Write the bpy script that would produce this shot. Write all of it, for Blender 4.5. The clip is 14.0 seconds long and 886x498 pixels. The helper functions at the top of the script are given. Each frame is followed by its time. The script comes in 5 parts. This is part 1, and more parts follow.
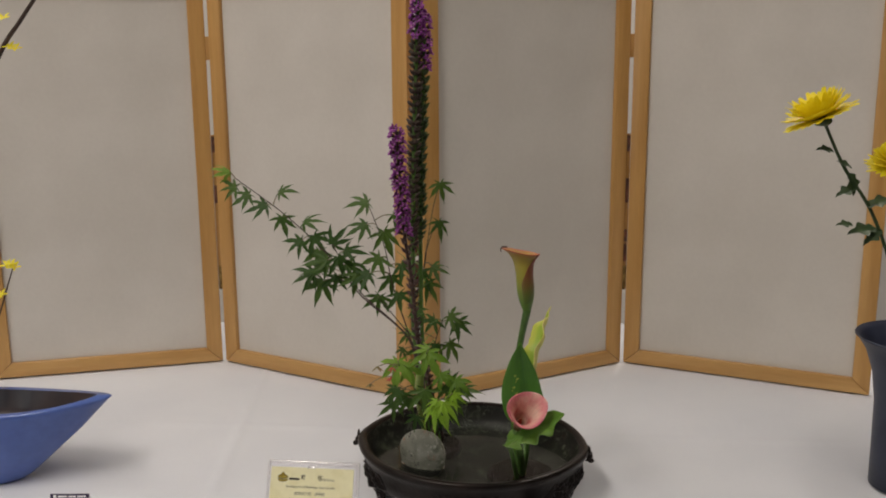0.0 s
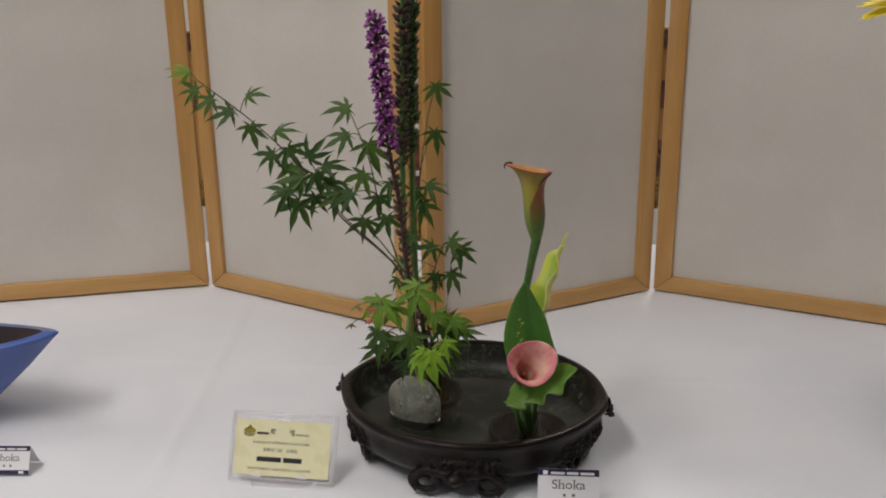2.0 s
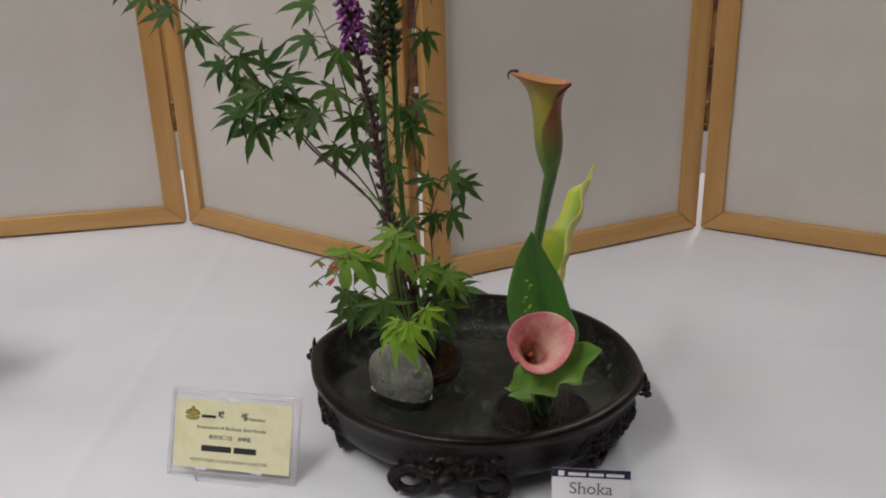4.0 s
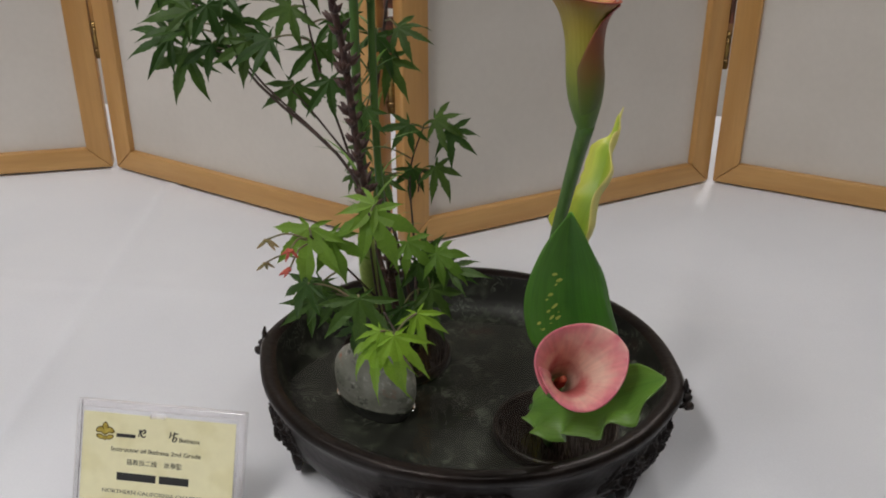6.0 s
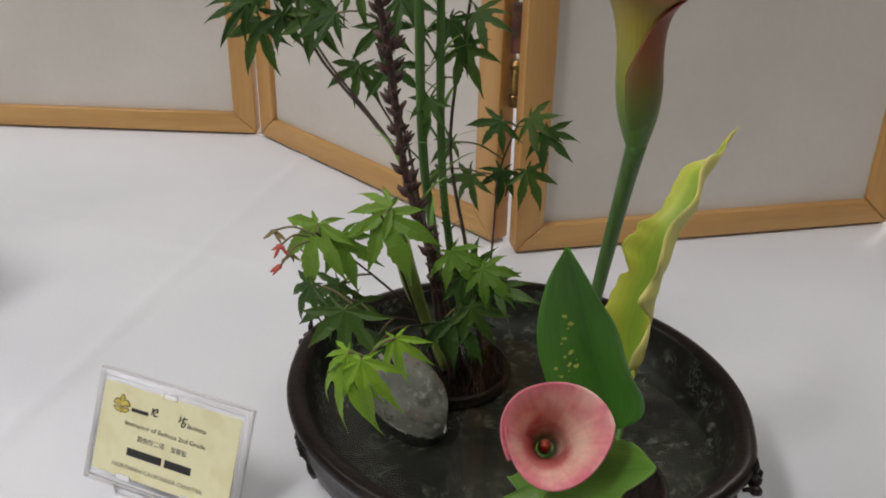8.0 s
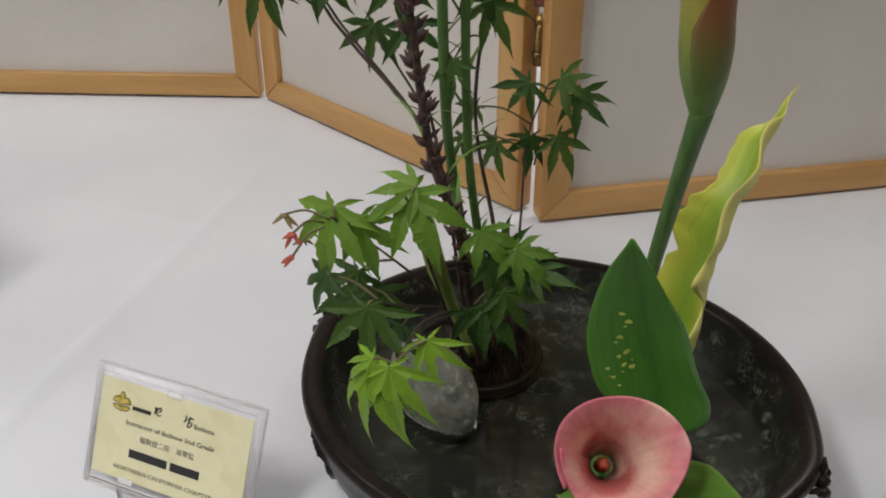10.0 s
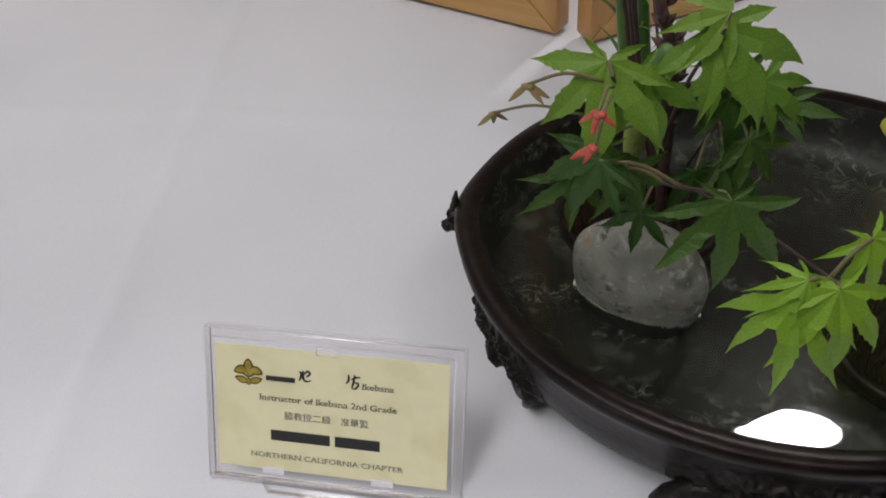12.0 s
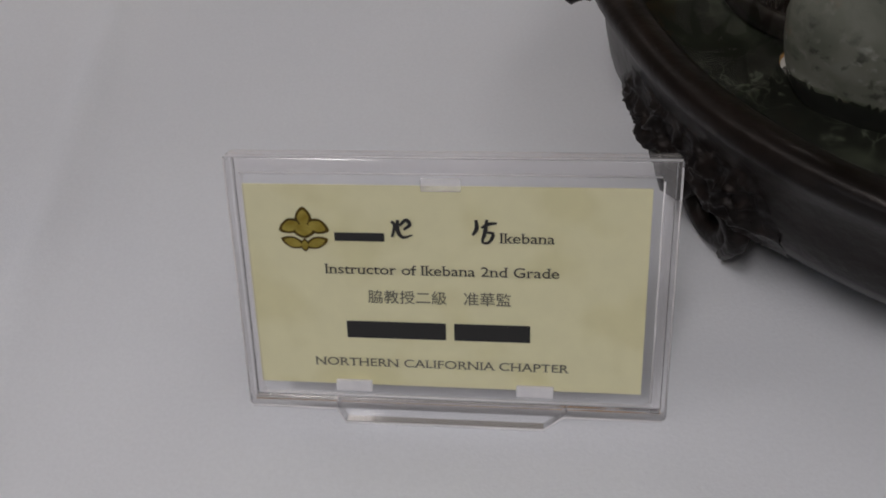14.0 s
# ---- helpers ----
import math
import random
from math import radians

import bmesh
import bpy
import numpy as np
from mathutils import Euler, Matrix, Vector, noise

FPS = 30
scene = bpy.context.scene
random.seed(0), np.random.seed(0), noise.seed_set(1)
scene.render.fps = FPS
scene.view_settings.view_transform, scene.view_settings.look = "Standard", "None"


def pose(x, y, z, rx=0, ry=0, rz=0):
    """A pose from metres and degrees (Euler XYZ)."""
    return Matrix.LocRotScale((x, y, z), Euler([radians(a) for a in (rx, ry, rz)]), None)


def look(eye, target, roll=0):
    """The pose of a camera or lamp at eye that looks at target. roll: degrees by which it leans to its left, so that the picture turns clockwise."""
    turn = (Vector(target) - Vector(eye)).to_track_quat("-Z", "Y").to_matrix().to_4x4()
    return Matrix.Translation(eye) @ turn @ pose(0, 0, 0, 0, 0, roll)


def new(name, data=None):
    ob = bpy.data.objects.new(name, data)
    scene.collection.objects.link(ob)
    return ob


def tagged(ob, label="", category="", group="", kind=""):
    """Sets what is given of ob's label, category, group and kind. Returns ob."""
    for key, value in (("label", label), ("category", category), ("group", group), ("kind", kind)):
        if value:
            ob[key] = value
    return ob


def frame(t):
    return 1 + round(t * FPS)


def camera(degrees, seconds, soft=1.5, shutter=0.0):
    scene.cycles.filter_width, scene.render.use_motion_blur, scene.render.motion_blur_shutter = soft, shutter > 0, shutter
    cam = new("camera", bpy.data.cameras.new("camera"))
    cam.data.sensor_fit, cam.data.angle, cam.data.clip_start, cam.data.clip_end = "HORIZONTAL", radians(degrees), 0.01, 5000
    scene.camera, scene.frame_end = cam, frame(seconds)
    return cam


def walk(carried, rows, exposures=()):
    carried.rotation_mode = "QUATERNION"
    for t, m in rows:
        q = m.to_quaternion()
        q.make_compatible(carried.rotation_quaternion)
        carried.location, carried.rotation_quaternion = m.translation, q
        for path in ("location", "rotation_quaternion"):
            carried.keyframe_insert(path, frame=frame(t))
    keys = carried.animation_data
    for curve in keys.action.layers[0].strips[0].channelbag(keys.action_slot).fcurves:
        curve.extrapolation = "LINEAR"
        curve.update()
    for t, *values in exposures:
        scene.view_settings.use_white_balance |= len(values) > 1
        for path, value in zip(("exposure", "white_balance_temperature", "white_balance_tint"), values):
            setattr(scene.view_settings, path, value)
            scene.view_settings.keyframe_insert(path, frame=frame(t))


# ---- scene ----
cam = camera(50.89, 14.0, soft=1.9)
ROWS = [
    (0, -0.1240, 0.1070, 0.4878, -11.71, -0.35, 1.68),
    (0.5, -0.1274, 0.1405, 0.4788, -12.80, -0.27, 1.31),
    (1, -0.1213, 0.1797, 0.4718, -14.24, -0.37, 1.65),
    (1.5, -0.1062, 0.2265, 0.4663, -15.83, -0.52, 2.68),
    (2, -0.0929, 0.2742, 0.4603, -17.34, -0.70, 3.85),
    (2.5, -0.0753, 0.3242, 0.4518, -18.80, -1.18, 5.51),
    (3, -0.0583, 0.3689, 0.4376, -19.84, -1.60, 7.29),
    (5.5, -0.1026, 0.5853, 0.3806, -25.16, -0.59, 3.78),
    (6, -0.1072, 0.6149, 0.3723, -26.12, 0.09, 3.43),
    (6.5, -0.0931, 0.6401, 0.3703, -27.08, 0.88, 5.74),
    (7, -0.0579, 0.6584, 0.3679, -27.12, 0.83, 11.07),
    (9.5, -0.0200, 0.7230, 0.3463, -27.64, 1.52, 20.43),
    (10, -0.0531, 0.7317, 0.3458, -29.62, 0.03, 18.43),
    (10.5, -0.1000, 0.7435, 0.3404, -31.40, -0.23, 14.79),
    (11, -0.1405, 0.7604, 0.3338, -33.28, -1.25, 11.85),
    (11.5, -0.1826, 0.7799, 0.3177, -35.68, -2.15, 9.01),
    (12, -0.2155, 0.8050, 0.3033, -40.26, -4.14, 8.03),
    (12.5, -0.2409, 0.8262, 0.2741, -42.67, -6.66, 8.12),
    (13, -0.2606, 0.8508, 0.2407, -44.43, -7.90, 7.79),
    (13.5, -0.2765, 0.8748, 0.2111, -45.99, -6.96, 5.97),
    (14, -0.2814, 0.8873, 0.1944, -47.09, -6.09, 4.94),
]
walk(cam, [(t, pose(x, y, z, 90 + pitch, 0, yaw) @ pose(0, 0, 0, 0, 0, roll)) for t, x, y, z, pitch, roll, yaw in ROWS],
     exposures=[(0.0, -0.09, 6930, 13), (1.5, -0.08, 6700, 13), (3.0, -0.06, 6400, 13), (5.5, -0.1, 6410, 12), (6.5, 0.08, 6390, 12), (9.5, 0.08, 6390, 11), (11.0, 0.1, 6390, 11), (12.0, -0.09, 6270, 14), (13.0, -0.59, 6270, 14), (14.0, -0.68, 6310, 14)])

from mathutils.bvhtree import BVHTree

# ---- world and light ----
world = bpy.data.worlds.new("room_air")
scene.world = world
world.use_nodes = True
world.node_tree.nodes["Background"].inputs[0].default_value = (1.0, 0.97, 0.93, 1)
world.node_tree.nodes["Background"].inputs[1].default_value = 0.02
FLOOR, CEIL = -0.75, 2.0
# Second, third and fifth are added fill for the screen and the wall behind.
LAMPS = [(-1.0, -0.05, 25.4, 0.16, 0.60), (0.45, -0.15, 5.5, 0.60, 0.30), (-1.55, 1.15, 4.5, 0.60, 0.30), (0.515, 2.64, 18.0, 0.165, 0.088), (-0.9, 2.60, 6.0, 0.60, 0.11), (0.80, 1.00, 4.0, 0.16, 0.60)]
WINDOW_POWER = 12.0


# ---- materials ----
def mat(name, base, rough=0.5, metal=0.0, second=None, scale=30.0, detail=4.0, low=0.35, high=0.65, bump=0.0, bump_scale=200.0,
        sss=0.0, trans=0.0, ior=1.45, glow=0.0, distort=0.0, coat=0.0, stretch=(1, 1, 1), spread=0.0, emit=None, fine=None):
    """A procedural surface: two colours mixed by noise, a second finer grain, relief, and spread from object to object."""
    m = bpy.data.materials.new(name)
    m.use_nodes = True
    nt = m.node_tree
    n, l = nt.nodes, nt.links
    b = n["Principled BSDF"]
    b.inputs["Roughness"].default_value = rough
    b.inputs["Metallic"].default_value = metal
    b.inputs["IOR"].default_value = ior
    b.inputs["Transmission Weight"].default_value = trans
    b.inputs["Coat Weight"].default_value = coat
    if sss:
        b.inputs["Subsurface Weight"].default_value = sss
        b.inputs["Subsurface Radius"].default_value = (0.004, 0.003, 0.002)
    co = n.new("ShaderNodeTexCoord")
    mp = n.new("ShaderNodeMapping")
    mp.inputs["Scale"].default_value = stretch
    l.new(co.outputs["Object"], mp.inputs[0])
    no = n.new("ShaderNodeTexNoise")
    no.inputs["Scale"].default_value = scale
    no.inputs["Detail"].default_value = detail
    no.inputs["Distortion"].default_value = distort
    l.new(mp.outputs[0], no.inputs["Vector"])
    ramp = n.new("ShaderNodeMapRange")
    ramp.inputs[1].default_value, ramp.inputs[2].default_value = low, high
    l.new(no.outputs[0], ramp.inputs[0])
    mix = n.new("ShaderNodeMix")
    mix.data_type = "RGBA"
    mix.inputs[6].default_value = (*base, 1)
    mix.inputs[7].default_value = (*(second or base), 1)
    l.new(ramp.outputs[0], mix.inputs[0])
    out = mix.outputs[2]
    if fine:
        f = n.new("ShaderNodeTexNoise")
        f.inputs["Scale"].default_value, f.inputs["Detail"].default_value = fine[0], 3.0
        l.new(mp.outputs[0], f.inputs["Vector"])
        fr = n.new("ShaderNodeMapRange")
        fr.inputs[1].default_value, fr.inputs[2].default_value = 0.3, 0.7
        fr.inputs[3].default_value, fr.inputs[4].default_value = 1 - fine[1], 1 + fine[1]
        l.new(f.outputs[0], fr.inputs[0])
        mul = n.new("ShaderNodeVectorMath")
        mul.operation = "SCALE"
        l.new(out, mul.inputs[0])
        l.new(fr.outputs[0], mul.inputs[3])
        out = mul.outputs[0]
    if spread:
        oi = n.new("ShaderNodeObjectInfo")
        hs = n.new("ShaderNodeHueSaturation")
        r1 = n.new("ShaderNodeMapRange")
        r1.inputs[3].default_value, r1.inputs[4].default_value = 1 - spread, 1 + spread
        l.new(oi.outputs["Random"], r1.inputs[0])
        l.new(r1.outputs[0], hs.inputs["Value"])
        r2 = n.new("ShaderNodeMapRange")
        r2.inputs[3].default_value, r2.inputs[4].default_value = 0.5 + spread * 0.05, 0.5 - spread * 0.05
        l.new(oi.outputs["Random"], r2.inputs[0])
        l.new(r2.outputs[0], hs.inputs["Hue"])
        l.new(out, hs.inputs["Color"])
        out = hs.outputs[0]
    l.new(out, b.inputs["Base Color"])
    if bump:
        bn = n.new("ShaderNodeTexNoise")
        bn.inputs["Scale"].default_value, bn.inputs["Detail"].default_value = bump_scale, 4.0
        l.new(mp.outputs[0], bn.inputs["Vector"])
        bu = n.new("ShaderNodeBump")
        bu.inputs["Strength"].default_value, bu.inputs["Distance"].default_value = bump, 0.001
        l.new(bn.outputs[0], bu.inputs["Height"])
        l.new(bu.outputs[0], b.inputs["Normal"])
    if glow:
        tl = n.new("ShaderNodeBsdfTranslucent")
        l.new(out, tl.inputs[0])
        ms = n.new("ShaderNodeMixShader")
        ms.inputs[0].default_value = glow
        l.new(b.outputs[0], ms.inputs[1])
        l.new(tl.outputs[0], ms.inputs[2])
        l.new(ms.outputs[0], n["Material Output"].inputs[0])
    if emit:
        b.inputs["Emission Color"].default_value = (*emit[0], 1)
        b.inputs["Emission Strength"].default_value = emit[1]
    return m


PAPER = mat("screen_paper", (0.585, 0.55, 0.50), 0.9, second=(0.635, 0.60, 0.55), scale=7, bump=0.07, bump_scale=350, fine=(160, 0.015))
WOOD = mat("honey_wood", (0.45, 0.235, 0.068), 0.42, second=(0.55, 0.31, 0.105), scale=9, stretch=(6, 6, 0.5), fine=(60, 0.05), bump=0.1, bump_scale=150, coat=0.15)
WOOD_H = mat("honey_wood_across", (0.46, 0.25, 0.080), 0.42, second=(0.56, 0.33, 0.12), scale=9, stretch=(0.5, 6, 6), fine=(60, 0.05), bump=0.1, bump_scale=150, coat=0.15)
CLOTH = mat("white_cloth", (0.722, 0.745, 0.795), 0.95, second=(0.768, 0.788, 0.830), scale=5, bump=0.10, bump_scale=1400, fine=(900, 0.02))
# For the unseen walls: darker than the north wall only to lower bounce light.
WALL_LOW_BOUNCE = mat("tan_low_bounce_wall", (0.30, 0.26, 0.22), 0.8, second=(0.27, 0.235, 0.20), scale=3, bump=0.1, bump_scale=120)
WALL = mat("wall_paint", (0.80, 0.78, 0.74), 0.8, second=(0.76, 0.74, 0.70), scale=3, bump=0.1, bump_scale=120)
# Unseen ceiling, set dark to weaken its reflection in the water and the fill.
CEILING = mat("ceiling_board", (0.125, 0.120, 0.115), 0.9, second=(0.105, 0.10, 0.095), scale=40, bump=0.2, bump_scale=90)
CARPET = mat("floor_carpet", (0.16, 0.14, 0.13), 0.95, second=(0.22, 0.19, 0.17), scale=25, bump=0.4, bump_scale=300)
METAL = mat("table_metal", (0.30, 0.30, 0.31), 0.35, 0.9)
LAMINATE = mat("table_laminate", (0.45, 0.38, 0.30), 0.5, second=(0.40, 0.33, 0.26), scale=12)
BRASS = mat("aged_brass", (0.42, 0.28, 0.09), 0.38, 0.9, second=(0.20, 0.12, 0.05), scale=120)
DARKHINGE = mat("dark_hinge", (0.07, 0.028, 0.018), 0.55, second=(0.20, 0.07, 0.04), scale=70, low=0.45, high=0.6)
LAMPFRAME = mat("lamp_frame", (0.75, 0.75, 0.75), 0.4)
DIFFUSER = mat("lamp_diffuser", (0.8, 0.8, 0.8), 0.6, emit=((1.0, 0.96, 0.90), 1.5))
BRONZE = mat("dark_bronze", (0.0085, 0.0060, 0.0051), 0.34, 0.35, ior=1.33, second=(0.0185, 0.0128, 0.0106), scale=28, fine=(160, 0.22), bump=0.25, bump_scale=260)
RELIEF = mat("bronze_relief", (0.011, 0.0082, 0.0075), 0.42, 0.4, ior=1.36, second=(0.030, 0.021, 0.018), scale=120, low=0.5, high=0.72, bump=0.5, bump_scale=420)
PINHOLDER = mat("pin_holder_metal", (0.012, 0.008, 0.0065), 0.45, 0.3, second=(0.026, 0.015, 0.011), scale=90, bump=0.2)
PINS = mat("pin_brass", (0.022, 0.012, 0.009), 0.55, 0.3)
LEAF = mat("maple_leaf_green", (0.042, 0.096, 0.017), 0.48, second=(0.070, 0.145, 0.025), scale=60, spread=0.28, glow=0.35, fine=(350, 0.12), bump=0.09, bump_scale=500)
LEAF_L = mat("maple_leaf_light", (0.130, 0.255, 0.030), 0.45, second=(0.185, 0.335, 0.042), scale=60, spread=0.12, glow=0.35, fine=(350, 0.10), bump=0.09, bump_scale=500)
LEAF_Y = mat("maple_leaf_fresh", (0.21, 0.40, 0.03), 0.45, second=(0.29, 0.48, 0.045), scale=60, spread=0.10, glow=0.35, fine=(350, 0.08), bump=0.09, bump_scale=500)
TWIG = mat("maple_twig", (0.032, 0.018, 0.015), 0.6, second=(0.065, 0.036, 0.027), scale=140, bump=0.3)
TWIG_G = mat("green_twig", (0.12, 0.15, 0.05), 0.55, second=(0.16, 0.11, 0.06), scale=140)
SAMARA = mat("red_seed_wing", (0.36, 0.030, 0.034), 0.55, second=(0.50, 0.11, 0.07), scale=260)
SAMARA_B = mat("brown_seed_wing", (0.30, 0.16, 0.09), 0.55, second=(0.22, 0.20, 0.07), scale=200)
PURPLE = mat("purple_floret", (0.21, 0.026, 0.225), 0.6, second=(0.46, 0.13, 0.46), scale=220, low=0.42, high=0.64, spread=0.2)
BUDS = mat("brown_bud_scale", (0.046, 0.024, 0.024), 0.55, second=(0.105, 0.058, 0.046), scale=260)
BUDS_N = mat("leafy_bud_scale", (0.036, 0.062, 0.020), 0.55, second=(0.060, 0.105, 0.030), scale=200)
BUDS_G = mat("dark_bud_scale", (0.040, 0.024, 0.022), 0.6, second=(0.075, 0.050, 0.036), scale=200)
STEM = mat("green_stem", (0.055, 0.125, 0.025), 0.45, second=(0.085, 0.17, 0.035), scale=50, stretch=(8, 8, 1), fine=(300, 0.1))
STEM_L = mat("pale_green_stem", (0.26, 0.36, 0.075), 0.45, second=(0.34, 0.44, 0.11), scale=50, stretch=(8, 8, 1))
BLADE_L = mat("light_blade", (0.13, 0.26, 0.04), 0.5, second=(0.18, 0.33, 0.06), scale=90)


def shaded(name, stops, rough=0.42, axis="v", fine=90.0, amount=0.1, bump=0.12, veins=0.0, thin=0.0, pale=None):
    """A petal or leaf skin whose pigment runs along the blade's length (UV v) or across it (UV u)."""
    m = bpy.data.materials.new(name)
    m.use_nodes = True
    n, l = m.node_tree.nodes, m.node_tree.links
    b = n["Principled BSDF"]
    b.inputs["Roughness"].default_value = rough
    uv = n.new("ShaderNodeTexCoord")
    sep = n.new("ShaderNodeSeparateXYZ")
    l.new(uv.outputs["UV"], sep.inputs[0])
    no = n.new("ShaderNodeTexNoise")
    no.inputs["Scale"].default_value, no.inputs["Detail"].default_value = fine, 4.0
    mp = n.new("ShaderNodeMapping")
    mp.inputs["Scale"].default_value = (1, 1, 1)
    l.new(uv.outputs["Object"], mp.inputs[0])
    l.new(mp.outputs[0], no.inputs["Vector"])
    off = n.new("ShaderNodeMath")
    off.operation = "MULTIPLY_ADD"
    off.inputs[1].default_value, off.inputs[2].default_value = amount * 2, -amount
    l.new(no.outputs[0], off.inputs[0])
    add = n.new("ShaderNodeMath")
    add.operation = "ADD"
    l.new(sep.outputs["X" if axis == "u" else "Y"], add.inputs[0])
    l.new(off.outputs[0], add.inputs[1])
    cr = n.new("ShaderNodeValToRGB")
    el = cr.color_ramp.elements
    while len(el) < len(stops):
        el.new(0.5)
    cr.color_ramp.interpolation = "B_SPLINE"
    for e, (p, c) in zip(el, stops):
        e.position, e.color = p, (*c, 1)
    l.new(add.outputs[0], cr.inputs[0])
    out = cr.outputs[0]
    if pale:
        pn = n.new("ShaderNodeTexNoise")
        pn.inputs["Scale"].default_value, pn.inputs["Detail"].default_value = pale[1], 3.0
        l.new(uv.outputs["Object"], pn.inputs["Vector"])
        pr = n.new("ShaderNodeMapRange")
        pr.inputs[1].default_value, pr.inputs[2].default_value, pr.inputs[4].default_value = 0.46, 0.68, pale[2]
        # light put into the colour: paler on the side that the petal leans to
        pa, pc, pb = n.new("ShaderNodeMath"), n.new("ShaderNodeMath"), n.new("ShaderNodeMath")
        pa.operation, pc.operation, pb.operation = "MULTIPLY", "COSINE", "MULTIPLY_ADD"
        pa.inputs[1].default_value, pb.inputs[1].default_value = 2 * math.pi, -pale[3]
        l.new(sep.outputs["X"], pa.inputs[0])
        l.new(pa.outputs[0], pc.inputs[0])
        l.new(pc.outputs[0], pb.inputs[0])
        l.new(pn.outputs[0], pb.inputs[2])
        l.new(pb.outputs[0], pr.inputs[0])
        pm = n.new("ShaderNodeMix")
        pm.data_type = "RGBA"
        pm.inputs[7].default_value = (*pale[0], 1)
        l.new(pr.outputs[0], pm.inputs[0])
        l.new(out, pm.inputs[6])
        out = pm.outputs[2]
    if veins:
        vm = n.new("ShaderNodeMapping")
        vm.inputs["Scale"].default_value = (26, 1.6, 1) if axis == "v" else (16, 1.4, 1)
        l.new(uv.outputs["UV"], vm.inputs[0])
        vn = n.new("ShaderNodeTexNoise")
        vn.inputs["Scale"].default_value, vn.inputs["Detail"].default_value = 2.2, 4.0
        l.new(vm.outputs[0], vn.inputs["Vector"])
        vr = n.new("ShaderNodeMapRange")
        vr.inputs[1].default_value, vr.inputs[2].default_value = 0.3, 0.7
        vr.inputs[3].default_value, vr.inputs[4].default_value = 1 - veins, 1 + veins
        l.new(vn.outputs[0], vr.inputs[0])
        vs = n.new("ShaderNodeVectorMath")
        vs.operation = "SCALE"
        l.new(out, vs.inputs[0])
        l.new(vr.outputs[0], vs.inputs[3])
        out = vs.outputs[0]
    l.new(out, b.inputs["Base Color"])
    if thin:
        tl, ms = n.new("ShaderNodeBsdfTranslucent"), n.new("ShaderNodeMixShader")
        l.new(out, tl.inputs[0])
        ms.inputs[0].default_value = thin
        l.new(b.outputs[0], ms.inputs[1])
        l.new(tl.outputs[0], ms.inputs[2])
        l.new(ms.outputs[0], n["Material Output"].inputs[0])
    bn = n.new("ShaderNodeTexWave")
    bn.inputs["Scale"].default_value, bn.inputs["Distortion"].default_value = 9.0, 1.0
    l.new(uv.outputs["UV"], bn.inputs["Vector"])
    bu = n.new("ShaderNodeBump")
    bu.inputs["Strength"].default_value, bu.inputs["Distance"].default_value = bump, 0.001
    l.new(bn.outputs[1], bu.inputs["Height"])
    l.new(bu.outputs[0], b.inputs["Normal"])
    return m




def layered(name, base, layers, rough, metal=0.0, bump=0.0, bump_scale=200.0):
    """A surface of one ground colour with layers over it: (colour, noise scale, low, high, ridged, patch scale, patch low, patch high)."""
    m = bpy.data.materials.new(name)
    m.use_nodes = True
    n, l = m.node_tree.nodes, m.node_tree.links
    b = n["Principled BSDF"]
    b.inputs["Roughness"].default_value, b.inputs["Metallic"].default_value = rough, metal
    co = n.new("ShaderNodeTexCoord")

    def noise_mask(scale, low, high, ridged, seed):
        mp = n.new("ShaderNodeMapping")
        mp.inputs["Location"].default_value = (seed, seed * 0.7, 0)
        l.new(co.outputs["Object"], mp.inputs[0])
        no = n.new("ShaderNodeTexNoise")
        no.inputs["Scale"].default_value, no.inputs["Detail"].default_value, no.inputs["Distortion"].default_value = scale, 5.0, 1.2 if ridged else 0.3
        l.new(mp.outputs[0], no.inputs["Vector"])
        out = no.outputs[0]
        if ridged:
            s = n.new("ShaderNodeMath")
            s.operation = "SUBTRACT"
            s.inputs[1].default_value = 0.5
            l.new(out, s.inputs[0])
            a = n.new("ShaderNodeMath")
            a.operation = "ABSOLUTE"
            l.new(s.outputs[0], a.inputs[0])
            out = a.outputs[0]
        r = n.new("ShaderNodeMapRange")
        r.inputs[1].default_value, r.inputs[2].default_value = low, high
        l.new(out, r.inputs[0])
        return r.outputs[0]

    col = None
    for k, (colour, scale, low, high, ridged, ps, pl_, ph_) in enumerate(layers):
        f = n.new("ShaderNodeMath")
        f.operation = "MULTIPLY"
        l.new(noise_mask(scale, low, high, ridged, 0.31 * k), f.inputs[0])
        l.new(noise_mask(ps, pl_, ph_, False, 1.7 + k), f.inputs[1])
        mix = n.new("ShaderNodeMix")
        mix.data_type = "RGBA"
        mix.inputs[6].default_value, mix.inputs[7].default_value = (*base, 1), (*colour, 1)
        if col is not None:
            l.new(col, mix.inputs[6])
        l.new(f.outputs[0], mix.inputs[0])
        col = mix.outputs[2]
    l.new(col, b.inputs["Base Color"])
    if bump:
        bn = n.new("ShaderNodeTexNoise")
        bn.inputs["Scale"].default_value, bn.inputs["Detail"].default_value = bump_scale, 5.0
        l.new(co.outputs["Object"], bn.inputs["Vector"])
        bu = n.new("ShaderNodeBump")
        bu.inputs["Strength"].default_value, bu.inputs["Distance"].default_value = bump, 0.001
        l.new(bn.outputs[0], bu.inputs["Height"])
        l.new(bu.outputs[0], b.inputs["Normal"])
    return m


